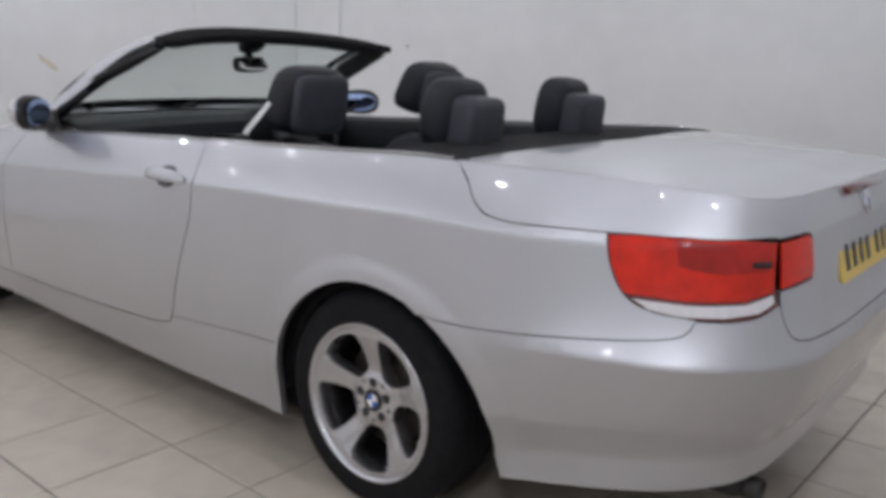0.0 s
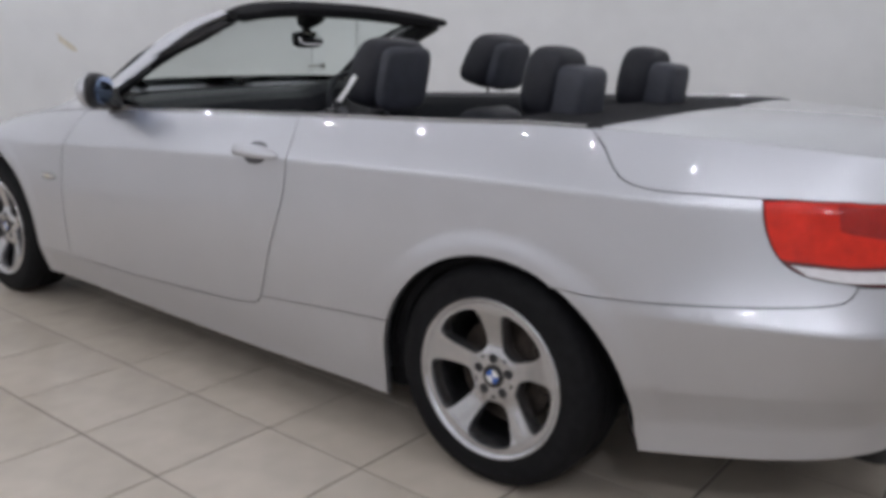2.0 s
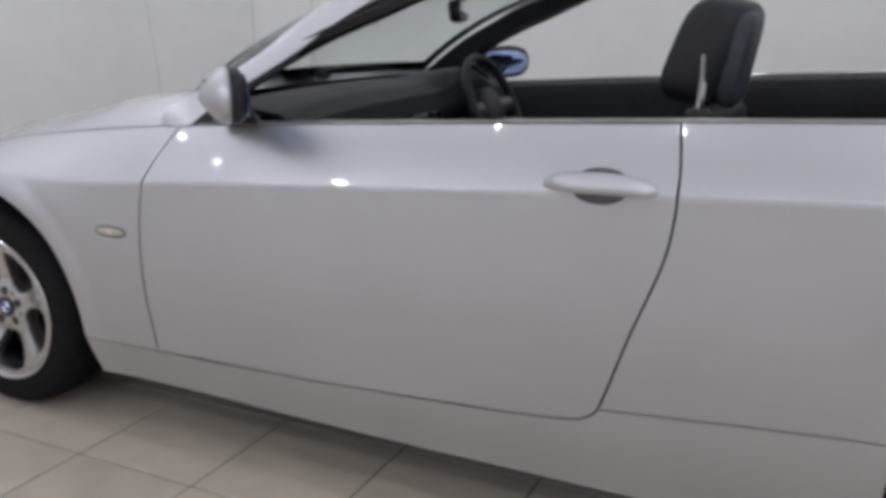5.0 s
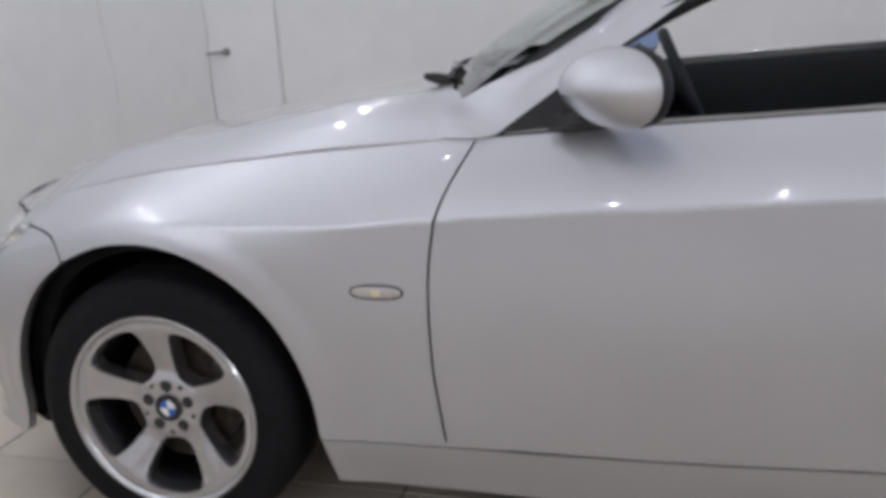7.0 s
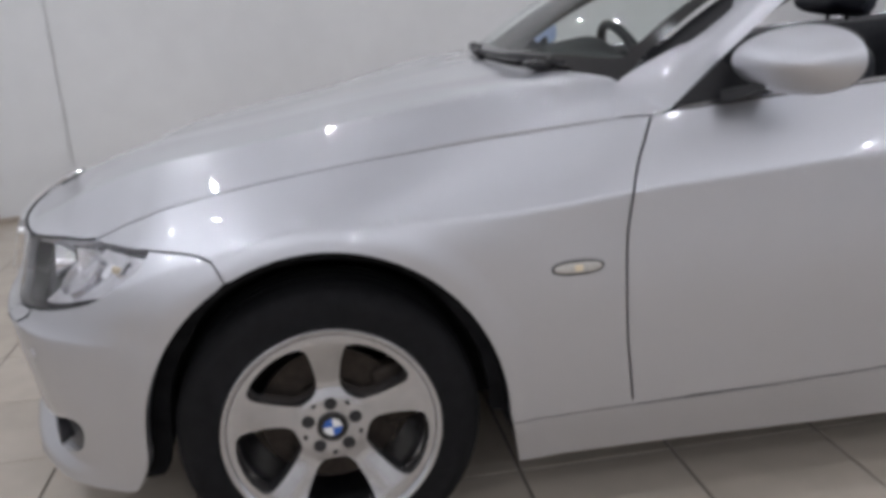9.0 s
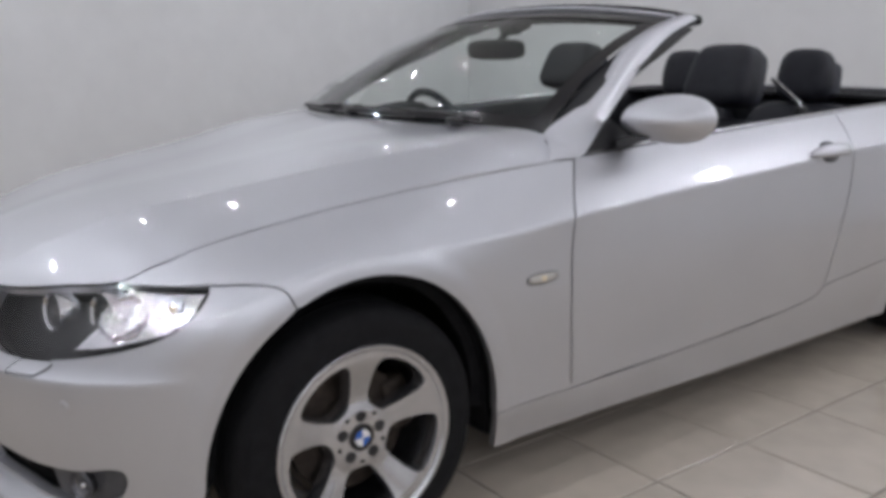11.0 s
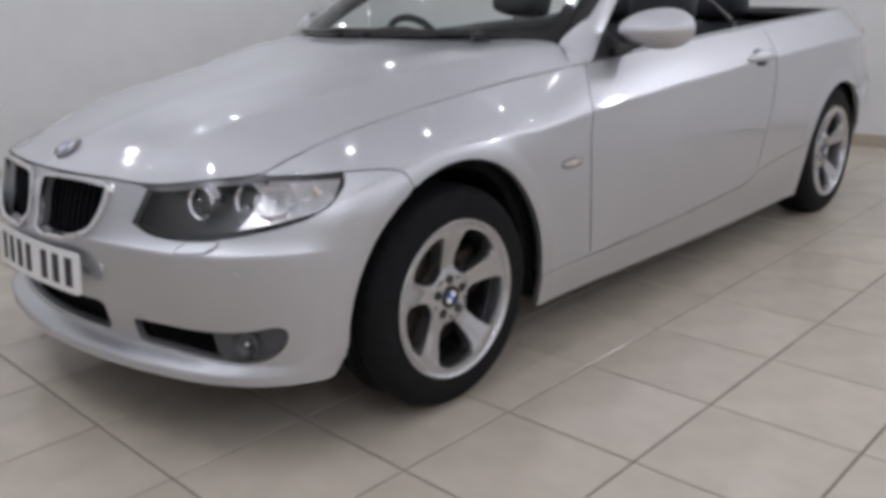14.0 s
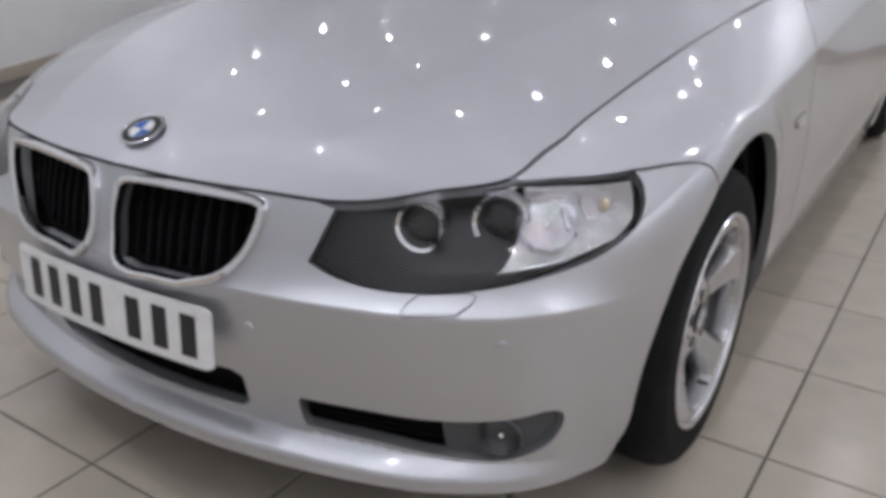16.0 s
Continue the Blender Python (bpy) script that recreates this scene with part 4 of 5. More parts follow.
# ---- wheels ----
def rim_face():
    bm_pts = []
    outer = [(0.2235 * math.cos(a), 0.2235 * math.sin(a)) for a in np.linspace(0, 2 * math.pi, 121)[:-1]]
    deep = [(0.085, 0), (0.0862, 8), (0.093, 15.5), (0.112, 20.8), (0.14, 22.6), (0.168, 22.9), (0.190, 22.0), (0.2025, 18.6), (0.2065, 10), (0.2072, 0)]
    wide = [(0.079, 0), (0.0805, 8.5), (0.0875, 17), (0.109, 22.6), (0.14, 24.4), (0.168, 24.5), (0.193, 23.6), (0.2060, 20.0), (0.2105, 10.5), (0.2113, 0)]
    holes, brims = [], []
    for half, out in ((deep, holes), (wide, brims)):
        loop = half + [(r, -a) for r, a in half[::-1][1:-1]]
        for k in range(5):
            mid = math.pi / 2 + math.pi / 5 + k * 2 * math.pi / 5
            pts = [(r * math.cos(mid + radians(a)), r * math.sin(mid + radians(a))) for r, a in loop]
            out.append(spline(pts + pts[:1], 4)[:-1])
    loops = [np.array(outer)] + holes + brims
    g = np.array([(r * math.cos(a), r * math.sin(a)) for r in np.linspace(0.012, 0.218, 30) for a in np.linspace(0, 2 * math.pi, 121)[:-1]])
    ok = np.ones(len(g), bool)
    edge = np.concatenate(loops)
    for h in brims:
        ok &= ~inside(h, g)
    ok &= np.array([np.min(np.hypot(*(edge - q).T)) > 0.004 for q in g])
    g = g[ok]
    edges, base = [], 0
    for l in loops:
        edges += [(base + i, base + (i + 1) % len(l)) for i in range(len(l))]
        base += len(l)
    vs, _, fs, *_ = delaunay_2d_cdt([Vector(q) for q in np.concatenate([edge, g])], edges, [], 0, 1e-6)
    p = np.array([(v.x, v.y) for v in vs])
    cen = np.array([p[list(f)].mean(0) for f in fs])
    keep = inside(loops[0], cen)
    for h in holes:
        keep &= ~inside(h, cen)

    def height(x, y):
        r = math.hypot(x, y)
        a = (math.atan2(y, x) - math.pi / 2) % (2 * math.pi / 5)
        a = min(a, 2 * math.pi / 5 - a)
        deep_in = any(np.min(np.hypot(h[:, 0] - x, h[:, 1] - y)) < 1e-5 for h in holes)
        ease = lambda k: k * k * (3 - 2 * k)
        if r < 0.056:
            z = -0.029
        elif r < 0.100:
            z = -0.029 - 0.009 * ease((r - 0.056) / 0.044)
        else:
            z = -0.038 + 0.034 * min(1.0, (r - 0.100) / 0.105) ** 1.25
        z += 0.003 * math.exp(-((a * r) / 0.022) ** 2) * max(0.0, math.sin(math.pi * min(1.0, max(0.0, (r - 0.09) / 0.12))))
        if deep_in:
            z -= 0.012
        return z
    bm = bmesh.new()
    top = [bm.verts.new((x, y, height(x, y))) for x, y in p]
    for f, k in zip(fs, keep):
        if k:
            bm.faces.new([top[i] for i in f])
    for v in [v for v in bm.verts if not v.link_faces]:
        bm.verts.remove(v)
    rim = [e for e in bm.edges if e.is_boundary]
    got = bmesh.ops.extrude_edge_only(bm, edges=rim)["geom"]
    for v in (q for q in got if isinstance(q, bmesh.types.BMVert)):
        v.co.z -= 0.028
    return bm


RIM = 0.938


def wheel():
    w = thing("wheel")
    w.parent = car
    tagged(w, "five-spoke silver alloy wheel with a black tyre")
    grooves = []
    for h in (-0.075, -0.105, -0.135):
        grooves += [(0.312, h + 0.005), (0.3055, h + 0.004), (0.3055, h - 0.004), (0.312, h - 0.005)]
    part("tyre", lathe([(0.214, -0.012), (0.221, -0.001), (0.230, 0.003), (0.235, 0.0015), (0.256, 0.0035), (0.280, 0.0015), (0.284, -0.001), (0.297, -0.008), (0.3065, -0.022), (0.311, -0.04)] + grooves
                       + [(0.311, -0.17), (0.3065, -0.19), (0.297, -0.203), (0.262, -0.214), (0.226, -0.208), (0.214, -0.2)], 96), RUBBER, w)
    part("rim_lip", lathe([(0.2245, -0.006), (0.2245, 0.002), (0.222, 0.005), (0.217, 0.004), (0.2105, -0.002), (0.208, -0.014), (0.202, -0.03)], 96), ALLOY, w)
    part("rim_barrel", lathe([(0.202, -0.03), (0.196, -0.045), (0.189, -0.06), (0.192, -0.09), (0.192, -0.19), (0.215, -0.205)], 96), BARREL, w)
    face = rim_face()
    bmesh.ops.scale(face, vec=(RIM, RIM, 1), verts=face.verts)
    part("spokes", face, ALLOY, w)
    roundel_at = roundel_mesh(w)
    for k in range(5):
        a = math.pi / 2 + k * 2 * math.pi / 5
        # a raised black disc painted for the shade inside each bolt recess
        part("bolt_recess_shade", lathe([(0.0140, -0.022), (0.0135, -0.0165), (0.0, -0.0165)], 18, Matrix.Translation((0.0505 * math.cos(a), 0.0505 * math.sin(a), -0.0118))), PLATE_BLACK, w)
        b = a + math.pi / 5
        # likewise a small black disc for the dark of each hub hole
        part("hub_hole_shade", lathe([(0.0055, -0.0155), (0.0055, -0.0148), (0.0, -0.0148)], 12, Matrix.Translation((0.059 * math.cos(b), 0.059 * math.sin(b), -0.0145))), PLATE_BLACK, w)
    part("brake_disc", lathe([(0.08, -0.075), (0.085, -0.088), (0.148, -0.088), (0.148, -0.110), (0.0, -0.110)], 64), STEEL, w)
    part("brake_hub", lathe([(0.0, -0.06), (0.075, -0.06), (0.082, -0.09)], 40), STEEL, w)
    part("brake_caliper", rbox(0.075, 0.14, 0.05, pose(0.135, 0.03, -0.102, 0, 0, 12), 0.015), STEEL, w)
    part("valve", lathe([(0.004, 0.0), (0.004, 0.022), (0.0, 0.023)], 10, pose(0.057, -0.184, -0.03)), PLATE_BLACK, w)
    return w


def roundel_mesh(w):
    """The wheel's cap, as two parts: a dark ring and its blue and white middle."""
    part("cap_ring", lathe([(0.0325, -0.031), (0.0325, -0.0265), (0.031, -0.025), (0.019, -0.0245), (0.019, -0.028)], 36), GLOSS_BLACK, w)
    for q in range(4):
        bm = bmesh.new()
        c = bm.verts.new((0, 0, -0.0243))
        arc = [bm.verts.new((0.0195 * math.cos(math.pi / 2 * (q + i / 6)), 0.0195 * math.sin(math.pi / 2 * (q + i / 6)), -0.0246)) for i in range(7)]
        for u, v in zip(arc, arc[1:]):
            bm.faces.new((c, u, v))
        part("cap_quarter", bm, BADGE_BLUE if q % 2 else BADGE_WHITE, w)


first = wheel()
first.matrix_basis = pose(0, -0.861, 0.312, 90, 0, 0) @ pose(0, 0, 0, 0, 0, 0)
for m in (pose(2.76, -0.866, 0.312, 90, 0, 0) @ pose(0, 0, 0, 0, 0, 2), pose(0, 0.861, 0.312, -90, 0, 0), pose(2.76, 0.866, 0.312, -90, 0, 20)):
    copy_thing(first, m)

# ---- handles, side lamps, door mirrors ----
for side, door in zip((1, -1), doors):
    q = on_skin(*at_xz(1.84, 0.829))
    h0 = bmesh.new()
    path = [Vector((x, 0, d)) for x, d in ((-0.113, 0.004), (-0.093, 0.014), (-0.055, 0.026), (0.0, 0.031), (0.055, 0.028), (0.09, 0.017), (0.110, 0.004))]
    sc = [0.35, 0.75, 1.0, 1.05, 1.0, 0.8, 0.4]
    h0 = sweep(path, round_section(0.0215, 0.010, 14), up=(0, 0, 1), scales=sc)
    fix = q if side > 0 else flip_y(q)
    bmesh.ops.transform(h0, matrix=fix, verts=h0.verts)
    part("door_handle", h0, SILVER, door, "silver pull handle")
    # the recess is silver; its shade is put in as a dark bulge
    cup = pillow(0.058, 0.038, 0.009, Matrix.Translation((0.0, 0.004, -0.002)), 0.9, 24, 10)
    bmesh.ops.transform(cup, matrix=fix, verts=cup.verts)
    part("handle_recess_shade", cup, ALLOY_DARK, door, "dark bulge painted in for the shade of the silver recess")
for side, wing in zip((1, -1), fenders):
    q = on_skin(*at_xz(0.516, 0.609), 0.001)
    fix = q if side > 0 else flip_y(q)
    lampbm = pillow(0.052, 0.0125, 0.006, Matrix.Identity(4), 0.8, 24, 8)
    bmesh.ops.transform(lampbm, matrix=fix, verts=lampbm.verts)
    part("side_indicator", lampbm, SIDE_LENS, wing, "clear side indicator")
    rimm = pillow(0.055, 0.0155, 0.003, Matrix.Identity(4), 0.8, 24, 8)
    bmesh.ops.transform(rimm, matrix=fix, verts=rimm.verts)
    part("indicator_seal", rimm, BLACK_PLASTIC, wing)
    inn = rbox(0.022, 0.016, 0.008, Matrix.Translation((0.0, 0, 0.002)), 0.003)
    bmesh.ops.transform(inn, matrix=fix, verts=inn.verts)
    part("indicator_bulb", inn, AMBER, wing)

for side in (1, -1):
    mir = thing("door_mirror")
    mir.parent = car
    tagged(mir, "silver door mirror with blue-tinted glass on a black foot")

    def shape(c):
        k = 1 - 0.30 * max(0.0, -c.x / 0.05) ** 1.3
        crease = 1 + 0.12 * max(0.0, 1 - abs(c.z + 0.006) / 0.05)
        return Vector((c.x * (crease if c.x < 0 else 0.4), c.y * k, c.z * k * (1 - 0.16 * c.y / 0.13)))
    # turned in toward the door
    base = pose(0.952 if side > 0 else 0.930, -0.892, 0.984, 0, 0, 43)
    cap = pillow(0.056, 0.126, 0.066, base, 0.96, 36, 22, bend=shape)
    rimb = pillow(0.028, 0.123, 0.064, base @ pose(0.018, 0, 0), 0.82, 32, 14, bend=lambda c: Vector((c.x, c.y, c.z * (1 - 0.16 * c.y / 0.13))))
    glass = pillow(0.006, 0.104, 0.050, base @ pose(0.0435, 0, 0), 0.78, 32, 10)
    foot = sweep([(0.875, -0.775, 0.915), (0.90, -0.80, 0.92), (0.93, -0.845, 0.94), (0.945, -0.87, 0.965)], [(-0.045, -0.010), (0.045, -0.010), (0.04, 0.012), (-0.04, 0.012)], scales=[1.1, 1.0, 0.85, 0.7])
    tri = bmesh.new()
    tv = [tri.verts.new(c) for c in ((0.74, -0.784, 0.893), (0.965, -0.790, 0.906), (0.868, -0.758, 0.982), (0.74, -0.764, 0.893), (0.965, -0.770, 0.906), (0.868, -0.738, 0.982))]
    for f in ((0, 1, 2), (3, 5, 4), (0, 3, 4, 1), (1, 4, 5, 2), (2, 5, 3, 0)):
        tri.faces.new([tv[i] for i in f])
    for name, bm, ma, lab in (("cap", cap, SILVER, "silver painted shell"), ("rim", rimb, BLACK_PLASTIC, ""), ("mirror_glass", glass, MIRROR, "blue-tinted mirror glass"), ("foot", foot, BLACK_PLASTIC, ""), ("corner_trim", tri, BLACK_PLASTIC, "")):
        if side < 0:
            bmesh.ops.transform(bm, matrix=Matrix.Diagonal((1, -1, 1, 1)), verts=bm.verts)
        part(name, bm, ma, mir, lab)


# ---- windscreen, pillars and header ----
def screen(u, t):
    """u from -1 (left) to 1 (right), t from the scuttle (0) to the header (1)."""
    a = Vector((0.51 + 0.155 * abs(u) ** 2.2, 0.715 * u, 0.952 - 0.004 * u * u))
    b = Vector((1.235 + 0.135 * abs(u) ** 2.2, 0.590 * u, 1.315 - 0.044 * abs(u) ** 2.5))
    p = a.lerp(b, t)
    k = 4 * t * (1 - t)
    return p + Vector((-0.030, 0, 0.040)) * k


windscreen = thing("windscreen")
windscreen.parent = car
tagged(windscreen, "raked clear windscreen in a silver and black frame")
part("glass", grid_mesh(lambda a, b: screen(-0.985 + 1.97 * a, 0.01 + 0.97 * b), 40, 16), WINDSCREEN_GLASS, windscreen, "clear windscreen glass")
part("frit_top", grid_mesh(lambda a, b: screen(-0.99 + 1.98 * a, 0.845 + 0.15 * b) + Vector((0.004, 0, 0.004)), 30, 3), GLOSS_BLACK, windscreen, "black band along the top of the glass")
part("frit_bottom", grid_mesh(lambda a, b: screen(-0.99 + 1.98 * a, 0.085 * b) + Vector((0.003, 0, 0.003)), 30, 2), GLOSS_BLACK, windscreen)
for side in (-1, 1):
    part("frit_side", grid_mesh(lambda a, b: screen(side * (0.92 + 0.065 * b), a) + Vector((0.004, 0, 0.003)), 24, 2), GLOSS_BLACK, windscreen)


def pillar_seal(side):
    """The black seal behind the silver pillar."""
    bm = bmesh.new()
    rows = []
    for i in range(25):
        t = i / 24
        p = screen(1.0, t)
        w = 1.0 - 0.35 * t
        prof = [(0.0, -0.022, -0.012), (0.012 * w, 0.026 * w, -0.028), (0.032 * w, 0.050 * w, -0.056), (0.075 * w, 0.034 * w, -0.062), (0.085 * w, 0.004, -0.068), (0.06 * w, -0.035, -0.06), (0.0, -0.04, -0.03)]
        k = 1 - 0.42 * max(0.0, (t - 0.7) / 0.3) ** 1.5
        rows.append([bm.verts.new((p.x + a, side * (p.y + b * k), p.z + c * k)) for a, b, c in prof])
    n = len(rows[0])
    for a, b in zip(rows, rows[1:]):
        for i in range(n):
            bm.faces.new((a[i], a[(i + 1) % n], b[(i + 1) % n], b[i]))
    bm.faces.new(rows[0])
    bm.faces.new(rows[-1][::-1])
    return bm


def pillar(side):
    """The silver pillar: it grows out of the wing and runs up to the header."""
    a = spline([(0.628, 0.772, 0.886), (0.636, 0.752, 0.928)] + [tuple(screen(0.985, t) + Vector((-0.004, 0, 0.006))) for t in (0.02, 0.2, 0.4, 0.6, 0.8, 1.0)], 5)
    b = spline([(0.712, 0.789, 0.889), (0.735, 0.786, 0.893), (0.765, 0.779, 0.908), (0.885, 0.742, 0.988), (1.015, 0.700, 1.068), (1.135, 0.668, 1.150), (1.270, 0.642, 1.220), (1.412, 0.622, 1.264)], 5)
    bm = bmesh.new()
    rows = []
    for p, q in zip(a, b):
        p, q = Vector(p), Vector(q)
        k = min(1.0, max(0.0, (q.z - 0.895) / 0.10))
        top = min(1.0, max(0.0, (q.z - 1.04) / 0.12))
        p, q = p.lerp(q, 0.02 + (0.38 - 0.32 * top) * k), q.lerp(p, 0.04 * k)
        out = Vector((-0.15, 0.85, 0.45))
        ring = [p + (q - p) * u + out * ((0.004 + 0.014 * k) * math.sin(math.pi * u ** 0.8)) for u in np.linspace(0, 1, 8)]
        ring += [q + Vector((-0.006, -0.022, -0.012)), p + Vector((0.012, -0.010, -0.014))]
        rows.append([bm.verts.new((c.x, side * c.y, c.z)) for c in ring])
    n = len(rows[0])
    for r0, r1 in zip(rows, rows[1:]):
        for i in range(n):
            bm.faces.new((r0[i], r0[(i + 1) % n], r1[(i + 1) % n], r1[i]))
    bm.faces.new(rows[0])
    bm.faces.new(rows[-1][::-1])
    return bm


for side in (-1, 1):
    part("pillar", pillar(side), SILVER, windscreen, "silver windscreen pillar")
    part("pillar_seal", pillar_seal(side), BLACK_PLASTIC, windscreen, "black rubber seal along the pillar")


def header():
    bm = bmesh.new()
    rows = []
    for i in range(41):
        u = -1.03 + 2.06 * i / 40
        p = screen(max(-1, min(1, u)), 1.0)
        y = 0.588 * u
        k = 1 - 0.45 * max(0.0, (abs(u) - 0.85) / 0.18)
        dx = 0.03 * max(0.0, (abs(u) - 0.8) / 0.2)
        prof = [(-0.03, -0.006), (-0.012, 0.012), (0.025, 0.017), (0.075, 0.008), (0.098, -0.014), (0.085, -0.040), (0.03, -0.048), (-0.018, -0.030)]
        rows.append([bm.verts.new((p.x + a * k + dx, y, p.z + b * k)) for a, b in prof])
    n = len(rows[0])
    for a, b in zip(rows, rows[1:]):
        for i in range(n):
            bm.faces.new((a[i], a[(i + 1) % n], b[(i + 1) % n], b[i]))
    bm.faces.new(rows[0])
    bm.faces.new(rows[-1][::-1])
    return bm


part("header_rail", header(), FABRIC, windscreen, "black header rail across the top")
part("header_trim", sweep([tuple(screen(-1 + 2 * i / 30, 1.0) + Vector((-0.034, 0, 0.0))) for i in range(31)], round_section(0.010, 0.008, 8)), SILVER, windscreen, "thin silver edge of the header")
part("scuttle", grid_mesh(lambda a, b: Vector((0.495 + 0.15 * abs(2 * a - 1) ** 2.2 + 0.03 * b, (2 * a - 1) * (0.70 + 0.01 * b), 0.950 + 0.010 * b - 0.020 * abs(2 * a - 1) ** 3)), 30, 3, 0.01), BLACK_PLASTIC, car, "black plastic scuttle below the windscreen")
for y0, y1, yp in ((-0.52, 0.02, -0.46), (0.0, 0.56, 0.08)):
    wiper = thing("wiper")
    wiper.parent = car
    tagged(wiper, "black wiper parked at the foot of the windscreen")
    pts = [screen(y0 / 0.715 + (y1 - y0) / 0.715 * i / 10, 0.05) + Vector((-0.010, 0, 0.008)) for i in range(11)]
    part("blade", sweep(pts, [(-0.005, -0.006), (0.005, -0.006), (0.003, 0.005), (-0.003, 0.005)]), BLACK_PLASTIC, wiper)
    part("pivot_cap", pillow(0.050, 0.026, 0.013, pose(0.556 + 0.03 * abs(yp), yp, 0.972, 0, 12, 18), 0.8, 22, 10), GLOSS_BLACK, wiper)
    part("arm", sweep([(0.575, yp, 0.976), (0.598, yp + 0.03, 0.992), tuple(pts[5] + Vector((0, 0, 0.008)))], round_section(0.009, 0.006, 8)), GLOSS_BLACK, wiper)

rear_view = thing("rear_view_mirror")
rear_view.parent = car
tagged(rear_view, "black rear-view mirror on a stalk")
part("mirror_shell", pillow(0.022, 0.118, 0.036, pose(1.125, 0.035, 1.178, 0, -8, 18), 0.55, 28, 12), BLACK_PLASTIC, rear_view)
part("mirror_glass", pillow(0.006, 0.108, 0.029, pose(1.125, 0.035, 1.178, 0, -8, 18) @ pose(0.019, 0, 0), 0.5, 28, 8), CHROME, rear_view)
part("stalk", sweep([(1.21, 0.0, 1.285), (1.165, 0.003, 1.26), (1.14, 0.015, 1.22), (1.13, 0.03, 1.19)], round_section(0.018, 0.014, 10)), BLACK_PLASTIC, rear_view)
part("sensor_box", rbox(0.09, 0.10, 0.05, pose(1.185, 0, 1.262, 0, -24, 0), 0.018), BLACK_PLASTIC, rear_view)


# ---- cabin ----
def dash_point(a, b):
    y = -0.72 + 1.44 * a
    prof = [(0.60, 0.925), (0.70, 0.948), (0.84, 0.955), (0.94, 0.945), (1.0, 0.915), (1.02, 0.86), (1.0, 0.76), (0.97, 0.62), (0.94, 0.45)]
    k = b * (len(prof) - 1)
    i = min(int(k), len(prof) - 2)
    t = k - i
    x, z = (prof[i][j] * (1 - t) + prof[i + 1][j] * t for j in (0, 1))
    hump = math.exp(-((y - 0.37) / 0.17) ** 4)
    z += 0.055 * hump * max(0.0, 1 - abs(b - 0.42) / 0.24)
    x += 0.05 * abs(y / 0.72) ** 2 * (1 - b) + 0.03 * hump * max(0.0, 1 - abs(b - 0.5) / 0.2)
    return Vector((x, y, z - 0.02 * abs(y / 0.72) ** 3))


part("dashboard", grid_mesh(dash_point, 50, 32, 0.01), DASH, car, "black moulded dashboard with an instrument hood")
part("dash_vent", rbox(0.012, 0.22, 0.05, pose(1.028, 0.0, 0.84, 0, -8, 0), 0.01), GLOSS_BLACK, car)
part("centre_console", rbox(1.0, 0.22, 0.30, pose(1.45, 0, 0.48), 0.05), DASH, car)
wheel_m = pose(1.115, 0.37, 0.855, 0, 66, 0)
steering = thing("steering_wheel")
steering.parent = car
tagged(steering, "black three-spoke steering wheel")
part("rim", sweep([tuple(wheel_m @ Vector((0.182 * math.cos(a), 0.182 * math.sin(a), 0))) for a in np.linspace(0, 2 * math.pi, 49)[:-1]], round_section(0.015, 0.017, 10), up=wheel_m.to_3x3() @ Vector((0, 0, 1)), closed=True), LEATHER, steering)
part("hub", pillow(0.075, 0.085, 0.03, wheel_m @ pose(0, 0, -0.02), 0.7, 24, 10), BLACK_PLASTIC, steering)
for a in (90, -90, 0):
    part("spoke", sweep([wheel_m @ (pose(0, 0, 0, 0, 0, a) @ Vector((r, 0, -0.012 * (0.18 - r) / 0.12))) for r in (0.05, 0.11, 0.178)], round_section(0.024, 0.010, 8), up=wheel_m.to_3x3() @ Vector((0, 0, 1))), ALLOY_DARK, steering)
part("column", sweep([(0.98, 0.37, 0.80), (1.09, 0.37, 0.845)], round_section(0.06, 0.05, 12)), BLACK_PLASTIC, steering)


def front_seat(x, y, tilt, tall, top):
    seat = thing("front_seat")
    seat.parent = car
    tagged(seat, "charcoal leather front seat with its headrest")
    b = pose(x - 0.06, y, 0.605, 0, tilt, 0)
    part("backrest", pillow(0.075, 0.235, 0.31, b, 0.42, 32, 20, bend=lambda c: Vector((c.x - 0.05 * abs(c.y / 0.235) ** 3 - 0.02 * (c.z / 0.33) ** 2, c.y * (1 - 0.20 * max(0, c.z / 0.33) ** 2), c.z))), LEATHER, seat)
    part("cushion", pillow(0.27, 0.25, 0.085, pose(x - 0.30, y, 0.43, 0, -8, 0), 0.45, 28, 12), LEATHER, seat)
    hr = pose(x, y, top - tall, 0, tilt - 4, 0)
    part("headrest", pillow(0.075, 0.138, tall, hr, 0.50, 32, 18, bend=lambda c: Vector((c.x - 0.022 * (c.y / 0.135) ** 2 + 0.015 * c.z / 0.1, c.y * (1 - 0.12 * (c.z / tall)), c.z))), LEATHER, seat, "rounded charcoal leather headrest")
    part("headrest_back", pillow(0.028, 0.118, tall - 0.012, hr @ pose(0.060, 0, -0.004), 0.42, 24, 12), LEATHER_PALE, seat, "grey back of the headrest")
    for dy in (-0.055, 0.055):
        part("post", sweep([(x - 0.005, y + dy, 0.98), (x, y + dy, 1.08)], round_section(0.007, 0.007, 8)), BLACK_PLASTIC, seat)
    return seat


